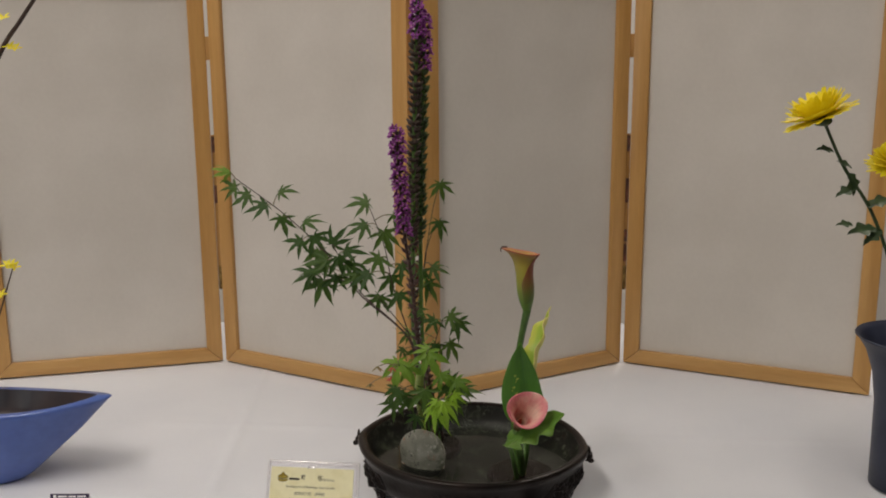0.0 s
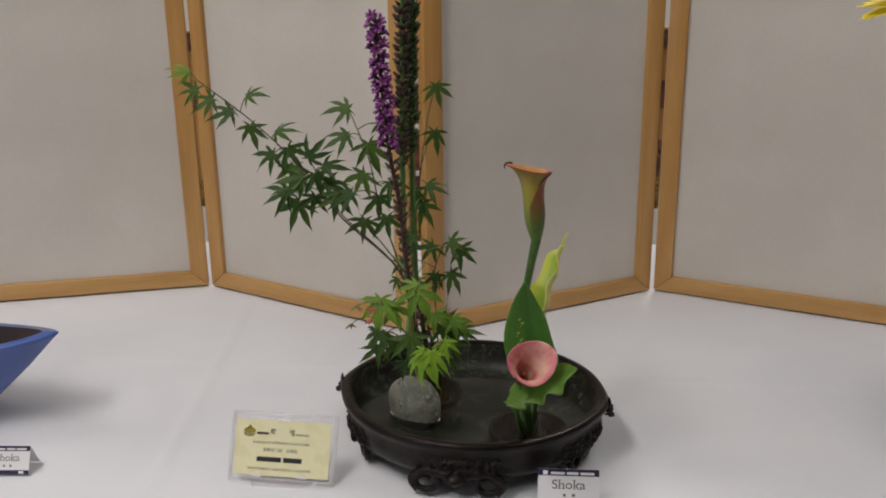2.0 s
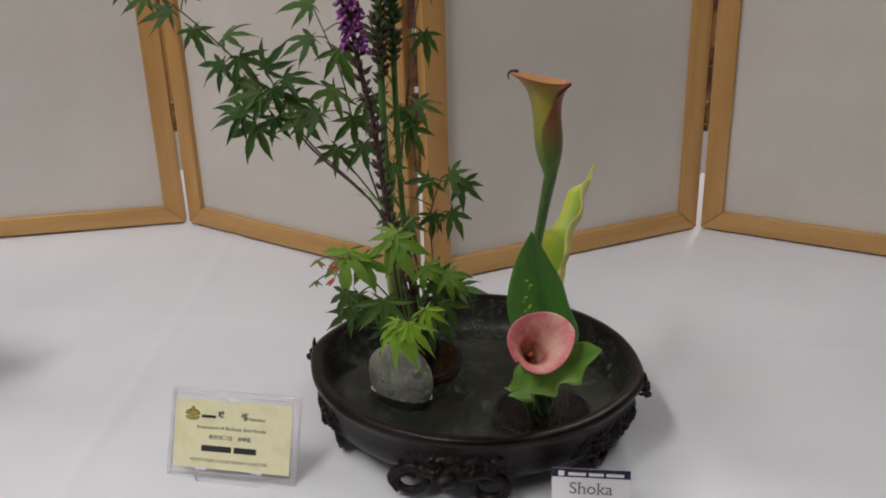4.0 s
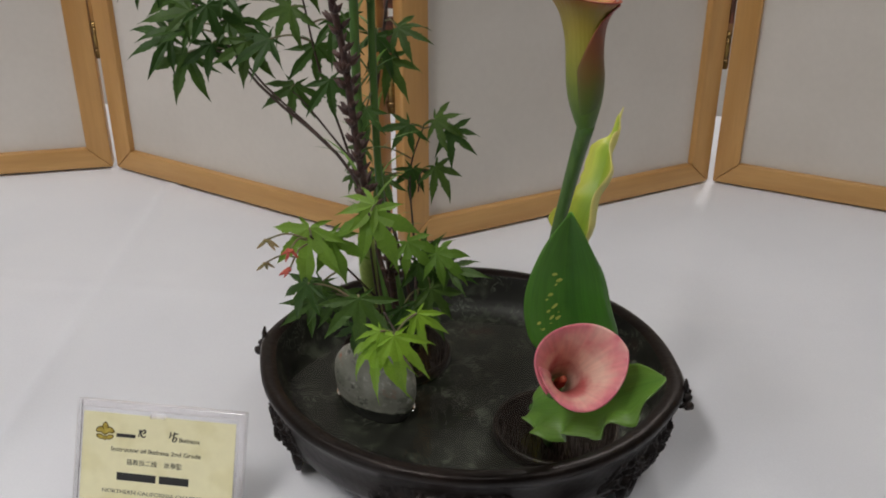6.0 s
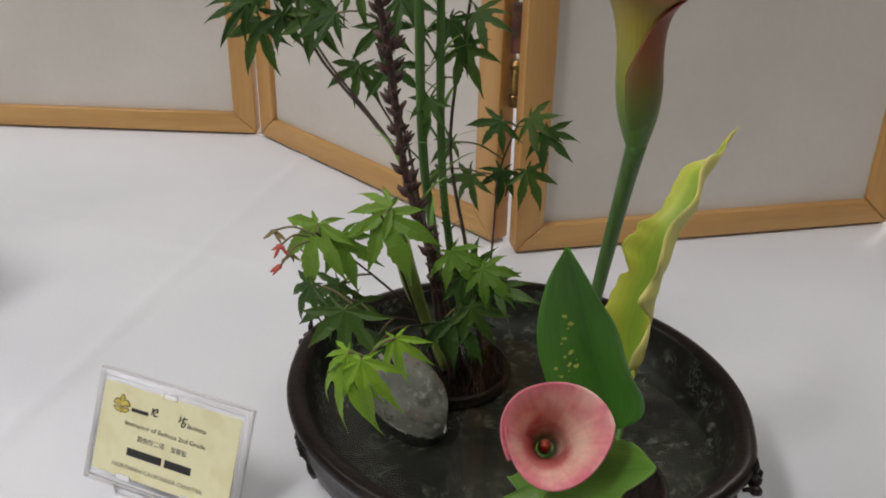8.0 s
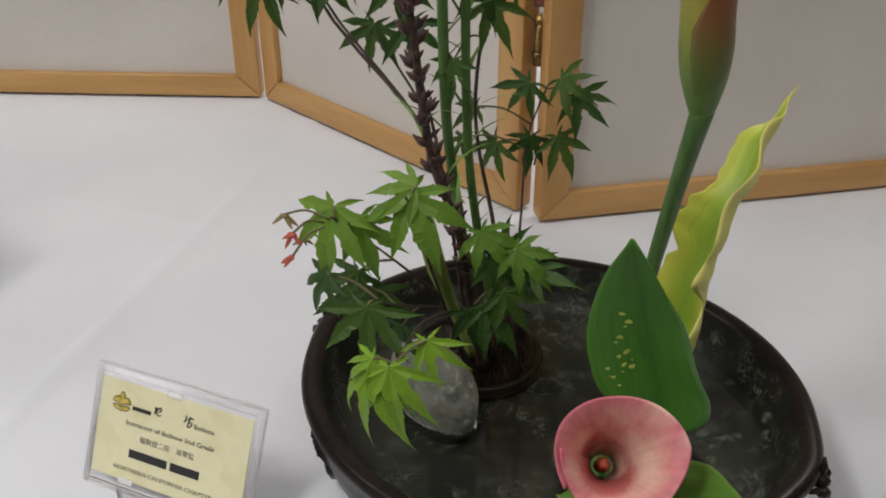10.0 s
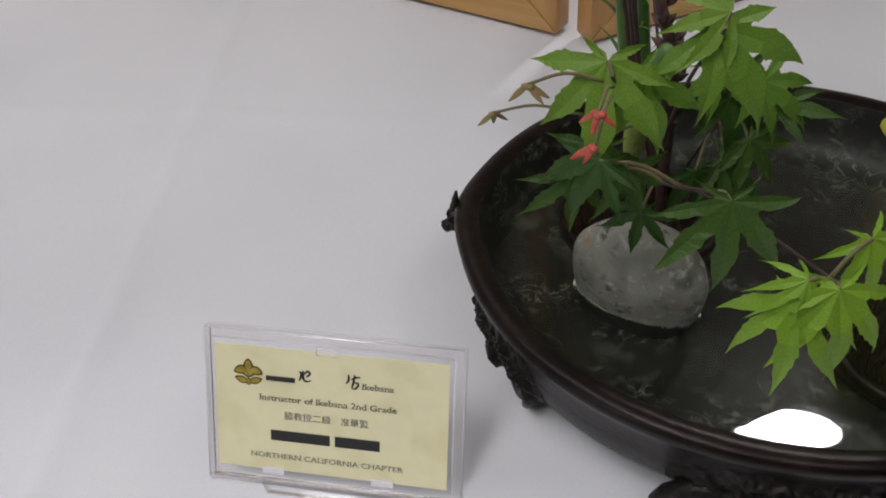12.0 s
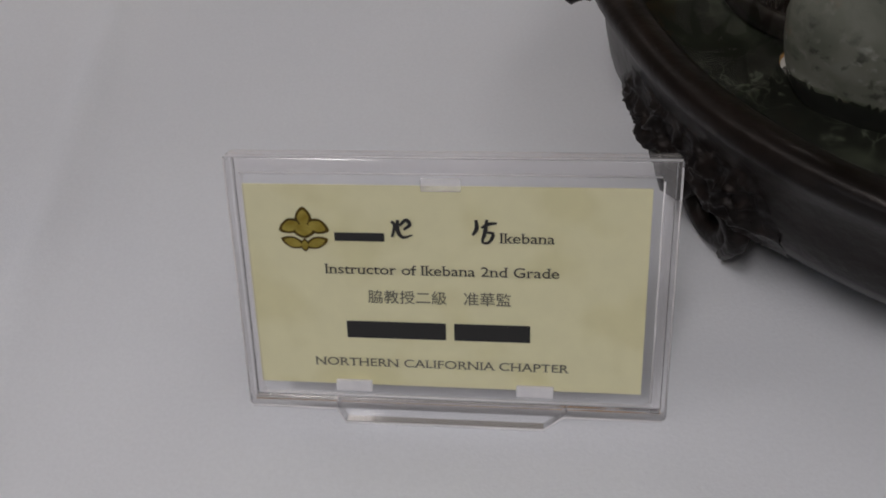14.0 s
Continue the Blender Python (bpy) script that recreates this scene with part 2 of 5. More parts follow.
BASIN = layered("bronze_basin", (0.0068, 0.0070, 0.0050), [
    ((0.016, 0.017, 0.012), 22, 0.40, 0.66, False, 9, 0.2, 0.6),
    ((0.034, 0.014, 0.009), 36, 0.58, 0.72, False, 14, 0.42, 0.6),
    ((0.060, 0.068, 0.048), 70, 0.54, 0.68, False, 18, 0.42, 0.60),
    ((0.120, 0.135, 0.100), 150, 0.56, 0.68, False, 26, 0.46, 0.62),
    ((0.130, 0.145, 0.110), 100, 0.028, 0.004, True, 34, 0.50, 0.62)], 0.5, bump=0.2, bump_scale=120)
STONE = layered("grey_stone", (0.200, 0.206, 0.168), [
    ((0.31, 0.315, 0.272), 60, 0.42, 0.68, False, 24, 0.3, 0.6),
    ((0.125, 0.138, 0.105), 105, 0.46, 0.64, False, 30, 0.35, 0.6),
    ((0.060, 0.063, 0.052), 220, 0.55, 0.66, False, 45, 0.40, 0.60),
    ((0.36, 0.125, 0.065), 85, 0.55, 0.66, False, 45, 0.49, 0.57),
    ((0.44, 0.435, 0.39), 260, 0.55, 0.70, False, 55, 0.38, 0.62)], 0.6, bump=0.4, bump_scale=240)
# Near-black foot of the stone: wet, with the water's dark reflection painted in.
WET_SHADED_STONE = layered("wet_shaded_stone", (0.014, 0.014, 0.012), [((0.03, 0.03, 0.026), 70, 0.45, 0.65, False, 25, 0.3, 0.6)], 0.35)


def clear_sheet(name, tint, ior, rough=0.0, haze=0.0):
    """Still water or clear plastic: light passes straight on, the surface mirrors by its angle, and a little haze scatters."""
    m = bpy.data.materials.new(name)
    m.use_nodes = True
    n, l = m.node_tree.nodes, m.node_tree.links
    t, g, f, x = n.new("ShaderNodeBsdfTransparent"), n.new("ShaderNodeBsdfGlossy"), n.new("ShaderNodeFresnel"), n.new("ShaderNodeMixShader")
    t.inputs[0].default_value = (*tint, 1)
    g.inputs["Roughness"].default_value = rough
    f.inputs[0].default_value = ior
    body = t.outputs[0]
    if haze:
        d, h = n.new("ShaderNodeBsdfDiffuse"), n.new("ShaderNodeMixShader")
        d.inputs[0].default_value = (0.93, 0.92, 0.94, 1)
        h.inputs[0].default_value = haze
        l.new(body, h.inputs[1])
        l.new(d.outputs[0], h.inputs[2])
        body = h.outputs[0]
    l.new(f.outputs[0], x.inputs[0])
    l.new(body, x.inputs[1])
    l.new(g.outputs[0], x.inputs[2])
    l.new(x.outputs[0], n["Material Output"].inputs[0])
    return m


WATER = clear_sheet("clear_water", (0.90, 0.93, 0.88), 1.33)
ACRYLIC_L = clear_sheet("hazy_acrylic", (0.99, 0.985, 0.99), 1.40, 0.1, 0.24)
ACRYLIC_R = clear_sheet("moulded_acrylic", (0.985, 0.97, 0.98), 1.45, 0.08, 0.14)
# A trace of white scatter makes these clear sheets look lighter.
ACRYLIC_W = clear_sheet("faint_haze_acrylic", (0.996, 0.994, 0.998), 1.40, 0.05, 0.035)
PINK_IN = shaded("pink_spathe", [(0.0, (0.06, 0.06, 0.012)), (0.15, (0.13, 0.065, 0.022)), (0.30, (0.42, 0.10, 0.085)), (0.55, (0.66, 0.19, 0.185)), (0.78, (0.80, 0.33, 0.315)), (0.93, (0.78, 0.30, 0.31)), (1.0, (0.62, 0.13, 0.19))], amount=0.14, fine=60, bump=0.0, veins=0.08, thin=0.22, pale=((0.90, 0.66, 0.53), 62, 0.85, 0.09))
GOLD_SPATHE = shaded("gold_spathe", [(0.0, (0.06, 0.15, 0.02)), (0.25, (0.13, 0.21, 0.03)), (0.5, (0.30, 0.30, 0.04)), (0.85, (0.40, 0.28, 0.05)), (0.96, (0.42, 0.20, 0.05)), (1.0, (0.42, 0.05, 0.04))], amount=0.05)
RUST_SPATHE = shaded("rust_spathe", [(0.0, (0.07, 0.15, 0.02)), (0.25, (0.12, 0.14, 0.03)), (0.5, (0.19, 0.085, 0.03)), (0.8, (0.26, 0.06, 0.03)), (1.0, (0.36, 0.04, 0.045))], amount=0.12)
GREEN_BLADE = shaded("calla_leaf_green", [(0.0, (0.105, 0.31, 0.024)), (0.42, (0.070, 0.25, 0.017)), (0.52, (0.044, 0.17, 0.014)), (0.60, (0.066, 0.24, 0.017)), (1.0, (0.080, 0.265, 0.022))], axis="u", amount=0.1, bump=0.025, rough=0.42, veins=0.14, thin=0.12)
YELLOW_BLADE = shaded("calla_leaf_yellow", [(0.0, (0.66, 0.66, 0.10)), (0.24, (0.46, 0.57, 0.055)), (0.45, (0.25, 0.43, 0.04)), (0.62, (0.42, 0.54, 0.05)), (0.80, (0.66, 0.66, 0.10)), (1.0, (0.78, 0.72, 0.26))], axis="u", bump=0.03, amount=0.14, fine=60, veins=0.08, thin=0.22)
LOW_BLADE = shaded("curled_leaf_green", [(0.0, (0.135, 0.27, 0.033)), (0.45, (0.082, 0.20, 0.025)), (0.55, (0.090, 0.215, 0.025)), (1.0, (0.14, 0.275, 0.040))], axis="u", amount=0.1, veins=0.14, thin=0.2)
FLECK = mat("yellow_fleck", (0.55, 0.62, 0.10), 0.5)
SPADIX = mat("spadix", (0.30, 0.045, 0.03), 0.6, second=(0.42, 0.12, 0.05), scale=300, bump=0.5, bump_scale=900)
ACRYLIC = mat("clear_acrylic", (1.0, 0.99, 1.0), 0.03, trans=1.0, ior=1.30)
# Opaque pale stand-in for highlights on the clear holder's edges and clips.
ACRYLIC_GLINT = mat("acrylic_edge_glint", (0.74, 0.73, 0.76), 0.22, second=(0.82, 0.81, 0.83), scale=160, coat=0.6)
CARD = mat("cream_card", (0.79, 0.755, 0.49), 0.7, second=(0.745, 0.705, 0.43), scale=55, detail=2, low=0.5, high=0.62, fine=(200, 0.02))
INK = mat("black_ink", (0.025, 0.025, 0.025), 0.7)
INK_G = mat("grey_ink", (0.13, 0.13, 0.11), 0.7)
GOLD = mat("gold_foil", (0.62, 0.50, 0.11), 0.32, 0.5, second=(0.42, 0.31, 0.05), scale=300)
GOLD_D = mat("gold_foil_edge", (0.16, 0.105, 0.02), 0.4, 0.4, second=(0.09, 0.06, 0.015), scale=300)
LABEL = mat("label_white", (0.78, 0.77, 0.79), 0.7)
LABEL_P = mat("label_purple", (0.022, 0.014, 0.050), 0.6)
BLUE = mat("blue_glaze", (0.050, 0.105, 0.36), 0.32, second=(0.070, 0.135, 0.42), scale=18, coat=0.4, bump=0.06, bump_scale=70, fine=(120, 0.06))
BLUE_IN = mat("dark_inner_glaze", (0.03, 0.028, 0.035), 0.3, second=(0.055, 0.04, 0.04), scale=30)
NAVY = mat("navy_glaze", (0.020, 0.025, 0.048), 0.45, second=(0.032, 0.038, 0.065), scale=30, bump=0.1)
PETAL_Y = mat("yellow_petal", (0.84, 0.72, 0.02), 0.5, second=(0.90, 0.80, 0.05), scale=120, spread=0.08, glow=0.3)
DARKLEAF = mat("chrysanthemum_leaf", (0.030, 0.055, 0.020), 0.55, second=(0.045, 0.085, 0.03), scale=80)


# ---- mesh helpers ----
def part(name, bm, material, parent=None, label="", smooth=True):
    me = bpy.data.meshes.new(name)
    if smooth:
        for f in bm.faces:
            f.smooth = True
    bm.to_mesh(me)
    bm.free()
    for m in (material if isinstance(material, (list, tuple)) else [material]):
        me.materials.append(m)
    ob = new(name, me)
    if parent is not None:
        ob.parent = parent
    if label:
        ob["label"] = label
    return ob


def thing(name, label, category, at=(0, 0, 0), rz=0.0, group="", kind=""):
    ob = new(name)
    ob.empty_display_size = 0.02
    ob.matrix_basis = pose(*at, 0, 0, rz)
    return tagged(ob, label, category, group, kind)


def add_box(bm, lo, hi, bevel=0.0, m=None):
    vs = [bm.verts.new((x, y, z)) for x in (lo[0], hi[0]) for y in (lo[1], hi[1]) for z in (lo[2], hi[2])]
    fs = [bm.faces.new([vs[i] for i in q]) for q in ((0, 1, 3, 2), (4, 6, 7, 5), (0, 4, 5, 1), (2, 3, 7, 6), (0, 2, 6, 4), (1, 5, 7, 3))]
    if bevel:
        es = list({e for f in fs for e in f.edges})
        r = bmesh.ops.bevel(bm, geom=es, offset=bevel, segments=2, affect="EDGES", profile=0.6)
        vs = list({v for f in r["faces"] for v in f.verts} | {v for v in vs if v.is_valid})
    if m is not None:
        bmesh.ops.transform(bm, matrix=m, verts=[v for v in vs if v.is_valid])
    return vs


def box(lo, hi, bevel=0.0, m=None):
    bm = bmesh.new()
    add_box(bm, lo, hi, bevel, m)
    return bm


def smooth_path(pts, n):
    """n + 1 points of a Catmull-Rom curve through pts."""
    p = [Vector(q) for q in pts]
    p = [2 * p[0] - p[1]] + p + [2 * p[-1] - p[-2]]
    out = []
    k = len(p) - 3
    for i in range(n + 1):
        u = i / n * k
        j = min(int(u), k - 1)
        t = u - j
        a, b, c, d = p[j:j + 4]
        out.append(0.5 * (2 * b + (c - a) * t + (2 * a - 5 * b + 4 * c - d) * t * t + (3 * b - a - 3 * c + d) * t ** 3))
    return out


def add_tube(bm, pts, radii, sides=8, cap=True):
    """A tube swept along pts; radii: a number, or one for each point."""
    pts = [Vector(p) for p in pts]
    if not isinstance(radii, (list, tuple)):
        radii = [radii] * len(pts)
    side = None
    rings = []
    for i, p in enumerate(pts):
        t = (pts[min(i + 1, len(pts) - 1)] - pts[max(i - 1, 0)]).normalized()
        if side is None:
            side = t.orthogonal().normalized()
        side = (side - t * side.dot(t)).normalized()
        up = t.cross(side)
        rings.append([bm.verts.new(p + (side * math.cos(a) + up * math.sin(a)) * radii[i]) for a in (2 * math.pi * k / sides for k in range(sides))])
    for a, b in zip(rings, rings[1:]):
        for k in range(sides):
            bm.faces.new((a[k], a[(k + 1) % sides], b[(k + 1) % sides], b[k]))
    if cap:
        bm.faces.new(rings[0][::-1])
        bm.faces.new(rings[-1])
    return rings


def tube(pts, radii, sides=8, n=0):
    bm = bmesh.new()
    if n:
        q = smooth_path(pts, n)
        if isinstance(radii, (list, tuple)):
            k = len(radii) - 1
            radii = [radii[min(int(i / n * k), k - 1)] * (1 - (i / n * k - min(int(i / n * k), k - 1))) + radii[min(int(i / n * k), k - 1) + 1] * (i / n * k - min(int(i / n * k), k - 1)) for i in range(n + 1)]
        pts = q
    add_tube(bm, pts, radii, sides)
    return bm


def loft(rings, close_u=True, cap_start=False, cap_end=False):
    bm = bmesh.new()
    vr = [[bm.verts.new(p) for p in r] for r in rings]
    n = len(vr[0])
    for a, b in zip(vr, vr[1:]):
        for k in range(n if close_u else n - 1):
            bm.faces.new((a[k], a[(k + 1) % n], b[(k + 1) % n], b[k]))
    if cap_start:
        bm.faces.new(vr[0][::-1])
    if cap_end:
        bm.faces.new(vr[-1])
    return bm


def sheet(fn, nu, nv, thick=0.0):
    """A curved skin from fn(u, v), u and v from 0 to 1, with a UV map."""
    bm = bmesh.new()
    uv = bm.loops.layers.uv.new("UVMap")
    g = [[bm.verts.new(fn(i / nu, j / nv)) for i in range(nu + 1)] for j in range(nv + 1)]
    for j in range(nv):
        for i in range(nu):
            f = bm.faces.new((g[j][i], g[j][i + 1], g[j + 1][i + 1], g[j + 1][i]))
            for lo, (a, b) in zip(f.loops, ((i, j), (i + 1, j), (i + 1, j + 1), (i, j + 1))):
                lo[uv].uv = (a / nu, b / nv)
    if thick:
        bmesh.ops.recalc_face_normals(bm, faces=bm.faces)
        bmesh.ops.solidify(bm, geom=bm.faces[:], thickness=thick)
    return bm


def blob(bm, at, r, squash=(1, 1, 1), rough=0.0, sub=2):
    m = Matrix.Translation(at) @ Matrix.Diagonal((*squash, 1))
    vs = bmesh.ops.create_icosphere(bm, subdivisions=sub, radius=r, matrix=m)["verts"]
    if rough:
        for v in vs:
            d = v.co - Vector(at)
            v.co += d * noise.noise(v.co * (2.2 / r)) * rough


# ---- the room ----
def wall(name, lo, hi, material, label):
    ob = part(name, box(lo, hi), material, smooth=False)
    return tagged(ob, label, "wall", kind="structure")


X0, X1, Y0, Y1 = -2.4, 4.2, -4.6, 2.9
tagged(part("floor", box((X0, Y0, FLOOR - 0.1), (X1, Y1, FLOOR)), CARPET, smooth=False), "dark brown carpeted floor of the exhibition room", "floor", kind="structure")
tagged(part("ceiling", box((X0, Y0, CEIL + 0.06), (X1, Y1, CEIL + 0.16)), CEILING, smooth=False), "unseen room ceiling, dark grey to dim the water's reflection", "ceiling", kind="structure")
wall("wall_north", (X0, Y1, FLOOR), (X1, Y1 + 0.12, CEIL + 0.16), WALL, "plain off-white painted wall behind the screen")
# South, west and east walls are out of view; their tan holds back fill.
wall("wall_south", (X0, Y0 - 0.12, FLOOR), (X1, Y0, CEIL + 0.16), WALL_LOW_BOUNCE, "unseen end wall, tan to cut bounce light")
WY0, WY1, WZ0, WZ1 = -1.75, -0.35, -0.05, 1.45
bm = bmesh.new()
for lo, hi in (((X0 - 0.12, Y0 - 0.12, FLOOR), (X0, WY0, CEIL + 0.16)), ((X0 - 0.12, WY1, FLOOR), (X0, Y1 + 0.12, CEIL + 0.16)), ((X0 - 0.12, WY0, FLOOR), (X0, WY1, WZ0)), ((X0 - 0.12, WY0, WZ1), (X0, WY1, CEIL + 0.16))):
    add_box(bm, lo, hi)
tagged(part("wall_west", bm, WALL_LOW_BOUNCE, smooth=False), "unseen side wall with a window, tan to cut bounce light", "wall", kind="structure")
win = thing("window_1", "plain white-framed window in the side wall", "window", (0, 0, 0), kind="structure")
for lo, hi in (((X0 - 0.09, WY0, WZ0), (X0 - 0.03, WY0 + 0.05, WZ1)), ((X0 - 0.09, WY1 - 0.05, WZ0), (X0 - 0.03, WY1, WZ1)), ((X0 - 0.09, WY0 + 0.05, WZ0), (X0 - 0.03, WY1 - 0.05, WZ0 + 0.05)), ((X0 - 0.09, WY0 + 0.05, WZ1 - 0.05), (X0 - 0.03, WY1 - 0.05, WZ1))):
    part("window_frame", box(lo, hi, 0.003), LAMPFRAME, win, smooth=False)
glass = part("pane", box((X0 - 0.064, WY0 + 0.05, WZ0 + 0.05), (X0 - 0.058, WY1 - 0.05, WZ1 - 0.05)), ACRYLIC, win, smooth=False)
glass.visible_shadow = False
dl = bpy.data.lights.new("daylight", "AREA")
dl.shape, dl.size, dl.size_y, dl.energy, dl.color = "RECTANGLE", WY1 - WY0 - 0.12, WZ1 - WZ0 - 0.12, WINDOW_POWER, (0.93, 0.97, 1.0)
new("daylight", dl).matrix_basis = look((X0 - 0.02, (WY0 + WY1) / 2, (WZ0 + WZ1) / 2), (X0 + 1.0, (WY0 + WY1) / 2, (WZ0 + WZ1) / 2))
wall("wall_east", (X1, Y0 - 0.12, FLOOR), (X1 + 0.12, Y1 + 0.12, CEIL + 0.16), WALL_LOW_BOUNCE, "unseen side wall, tan to cut bounce light")

for lx, ly, power, wide, deep in LAMPS:
    if wide < 0.5 and deep < 0.5:
        lamp = thing("ceiling_light", "small oval white ceiling light with a diffuser", "ceiling light", (lx, ly, CEIL))
        part("frame", loft([[(k * wide * math.cos(math.pi * i / 24), k * deep * math.sin(math.pi * i / 24), z) for i in range(48)] for k, z in ((1.0, 0.03), (1.0, 0.0), (1.10, 0.0), (1.14, 0.03), (1.14, 0.06))]), LAMPFRAME, lamp)
        part("diffuser", loft([[(k * wide * math.cos(math.pi * i / 24), k * deep * math.sin(math.pi * i / 24), z) for i in range(48)] for k, z in ((0.99, 0.05), (0.99, 0.03))], cap_start=True, cap_end=True), DIFFUSER, lamp, smooth=False)
        al = bpy.data.lights.new("oval_light", "AREA")
        al.shape, al.size, al.size_y, al.energy, al.color = "ELLIPSE", 2 * wide - 0.02, 2 * deep - 0.02, power, (1.0, 0.955, 0.90)
        new("oval_light", al).location = (lx, ly, CEIL + 0.02)
        continue
    # First and last lamp follow the shadows; the other flat ones only add fill.
    lamp = thing("ceiling_light", "unseen flat white ceiling light with a diffuser, placed to balance the light", "ceiling light", (lx, ly, CEIL), group="ceiling lights")
    bm = bmesh.new()
    for lo, hi in (((-wide - 0.04, -deep - 0.04, 0), (wide + 0.04, -deep, 0.06)), ((-wide - 0.04, deep, 0), (wide + 0.04, deep + 0.04, 0.06)), ((-wide - 0.04, -deep, 0), (-wide, deep, 0.06)), ((wide, -deep, 0), (wide + 0.04, deep, 0.06))):
        add_box(bm, lo, hi)
    part("frame", bm, LAMPFRAME, lamp, smooth=False)
    part("diffuser", box((-wide, -deep, 0.03), (wide, deep, 0.05)), DIFFUSER, lamp, smooth=False)
    al = bpy.data.lights.new("unseen_ceiling_lamp", "AREA")
    al.shape, al.size, al.size_y, al.energy, al.color = "RECTANGLE", 2 * wide - 0.04, 2 * deep - 0.04, power, (1.0, 0.955, 0.90)
    lo = new("unseen_ceiling_lamp", al)
    lo.location = (lx, ly, CEIL + 0.02)

# ---- table and cloth ----
TX0, TX1, TY0, TY1 = -1.25, 1.25, 0.86, 1.78
table = thing("folding_table", "plain folding table hidden under a white cloth", "table", (0, 0, FLOOR))
part("tabletop", box((TX0, TY0, 0.71), (TX1, TY1, 0.742), 0.004), LAMINATE, table)
for x in (TX0 + 0.15, TX1 - 0.15):
    for y in (TY0 + 0.12, TY1 - 0.12):
        part("leg", tube([(x, y, 0.0), (x, y, 0.71)], 0.014, 10), METAL, table)


def cloth_height(x, y):
    """Small unevenness of the cloth: old folds that were ironed in, and soft waves."""
    h = 0.0009 * noise.noise((x * 5, y * 5, 0.0)) + 0.0005 * noise.noise((x * 14, y * 9, 3.0))
    for a, b, c, w, s in ((1.0, 0.068, 0.346, 0.0055, 0.0024), (0.06, 1.0, -1.26, 0.007, 0.0010), (1.0, -0.02, -0.42, 0.007, 0.0012), (0.75, 0.66, -0.30, 0.02, 0.0007)):
        d = a * x + b * y + c
        h += s * math.exp(-(d / w) ** 2)
    return h


bm = bmesh.new()
NX, NY = 420, 170
g = []
for j in range(NY + 1):
    row = []
    for i in range(NX + 1):
        x, y = TX0 - 0.004 + (TX1 - TX0 + 0.008) * i / NX, TY0 - 0.004 + (TY1 - TY0 + 0.008) * j / NY
        row.append(bm.verts.new((x, y, min(cloth_height(x, y) - 0.0012, 0.0010))))
    g.append(row)
for j in range(NY):
    for i in range(NX):
        bm.faces.new((g[j][i], g[j][i + 1], g[j + 1][i + 1], g[j + 1][i]))
edge = g[0] + [r[-1] for r in g[1:]] + g[-1][-2::-1] + [r[0] for r in g[-2:0:-1]]
prev = edge
for k in range(1, 7):
    ring = []
    for i, v in enumerate(edge):
        wave = 0.012 * math.sin(i * 0.37) * k / 6
        ox = (0.006 + wave) * (1 if v.co.x > TX1 else -1 if v.co.x < TX0 else 0)
        oy = (0.006 + wave) * (1 if v.co.y > TY1 else -1 if v.co.y < TY0 else 0)
        ring.append(bm.verts.new((v.co.x + ox, v.co.y + oy, v.co.z - 0.68 * k / 6)))
    for i in range(len(edge)):
        bm.faces.new((prev[i], prev[(i + 1) % len(edge)], ring[(i + 1) % len(edge)], ring[i]))
    prev = ring
bmesh.ops.recalc_face_normals(bm, faces=bm.faces)
tagged(part("tablecloth", bm, CLOTH), "plain white tablecloth with faint ironed folds on the table", "tablecloth")

# ---- folding screen ----
def mitred(quad, y0, y1):
    """A frame member with slanted ends: a four-cornered outline in x and z, as deep as y0 to y1, edges rounded off."""
    bm = bmesh.new()
    q = [Vector((x, 0, z)) for x, z in quad]
    mid = sum(q, Vector()) / 4
    q = [p + (mid - p).normalized() * 0.00025 for p in q]
    a, b = [bm.verts.new((p.x, y0, p.z)) for p in q], [bm.verts.new((p.x, y1, p.z)) for p in q]
    bm.faces.new(a), bm.faces.new(b[::-1])
    for k in range(4):
        n = (k + 1) % 4
        bm.faces.new((a[n], a[k], b[k], b[n]))
    bmesh.ops.bevel(bm, geom=list(bm.edges), offset=0.0014, segments=2, affect="EDGES", profile=0.6)
    bmesh.ops.recalc_face_normals(bm, faces=bm.faces)
    return bm


screen = thing("folding_screen", "four-panel folding screen with honey wood frames and beige paper", "folding screen")
SCREEN_H, STILE, RAIL, DEEP, GAP = 0.60, 0.0245, 0.0225, 0.018, 0.0028
PANELS = [((-0.862, 1.459), (-0.525, 1.553)), ((-0.525, 1.553), (-0.2065, 1.3826)), ((-0.1890, 1.3706), (0.121, 1.553)), ((0.121, 1.553), (0.458, 1.403))]
JOINTS = [(-0.525, 1.553), (-0.198, 1.377), (0.121, 1.553)]
for (ax, ay), (bx, by) in PANELS:
    length, turn = math.hypot(bx - ax, by - ay), math.degrees(math.atan2(by - ay, bx - ax))
    base = pose(ax, ay, 0.0015, 0, 0, turn)
    lo, hi = GAP, length - GAP
    pane = part("panel", box((lo + STILE - 0.004, 0.007, RAIL - 0.004), (hi - STILE + 0.004, 0.012, SCREEN_H - RAIL + 0.004)), PAPER, screen, "beige washi paper panel", smooth=False)
    pane.matrix_basis = base
    corner = [(lo, 0.0), (hi, 0.0), (hi, SCREEN_H), (lo, SCREEN_H)]
    inner = [(lo + STILE, RAIL), (hi - STILE, RAIL), (hi - STILE, SCREEN_H - RAIL), (lo + STILE, SCREEN_H - RAIL)]
    for k in range(4):
        n = (k + 1) % 4
        part("rail" if k % 2 == 0 else "stile", mitred([corner[k], corner[n], inner[n], inner[k]], 0.0, DEEP), WOOD_H if k % 2 == 0 else WOOD, pane)
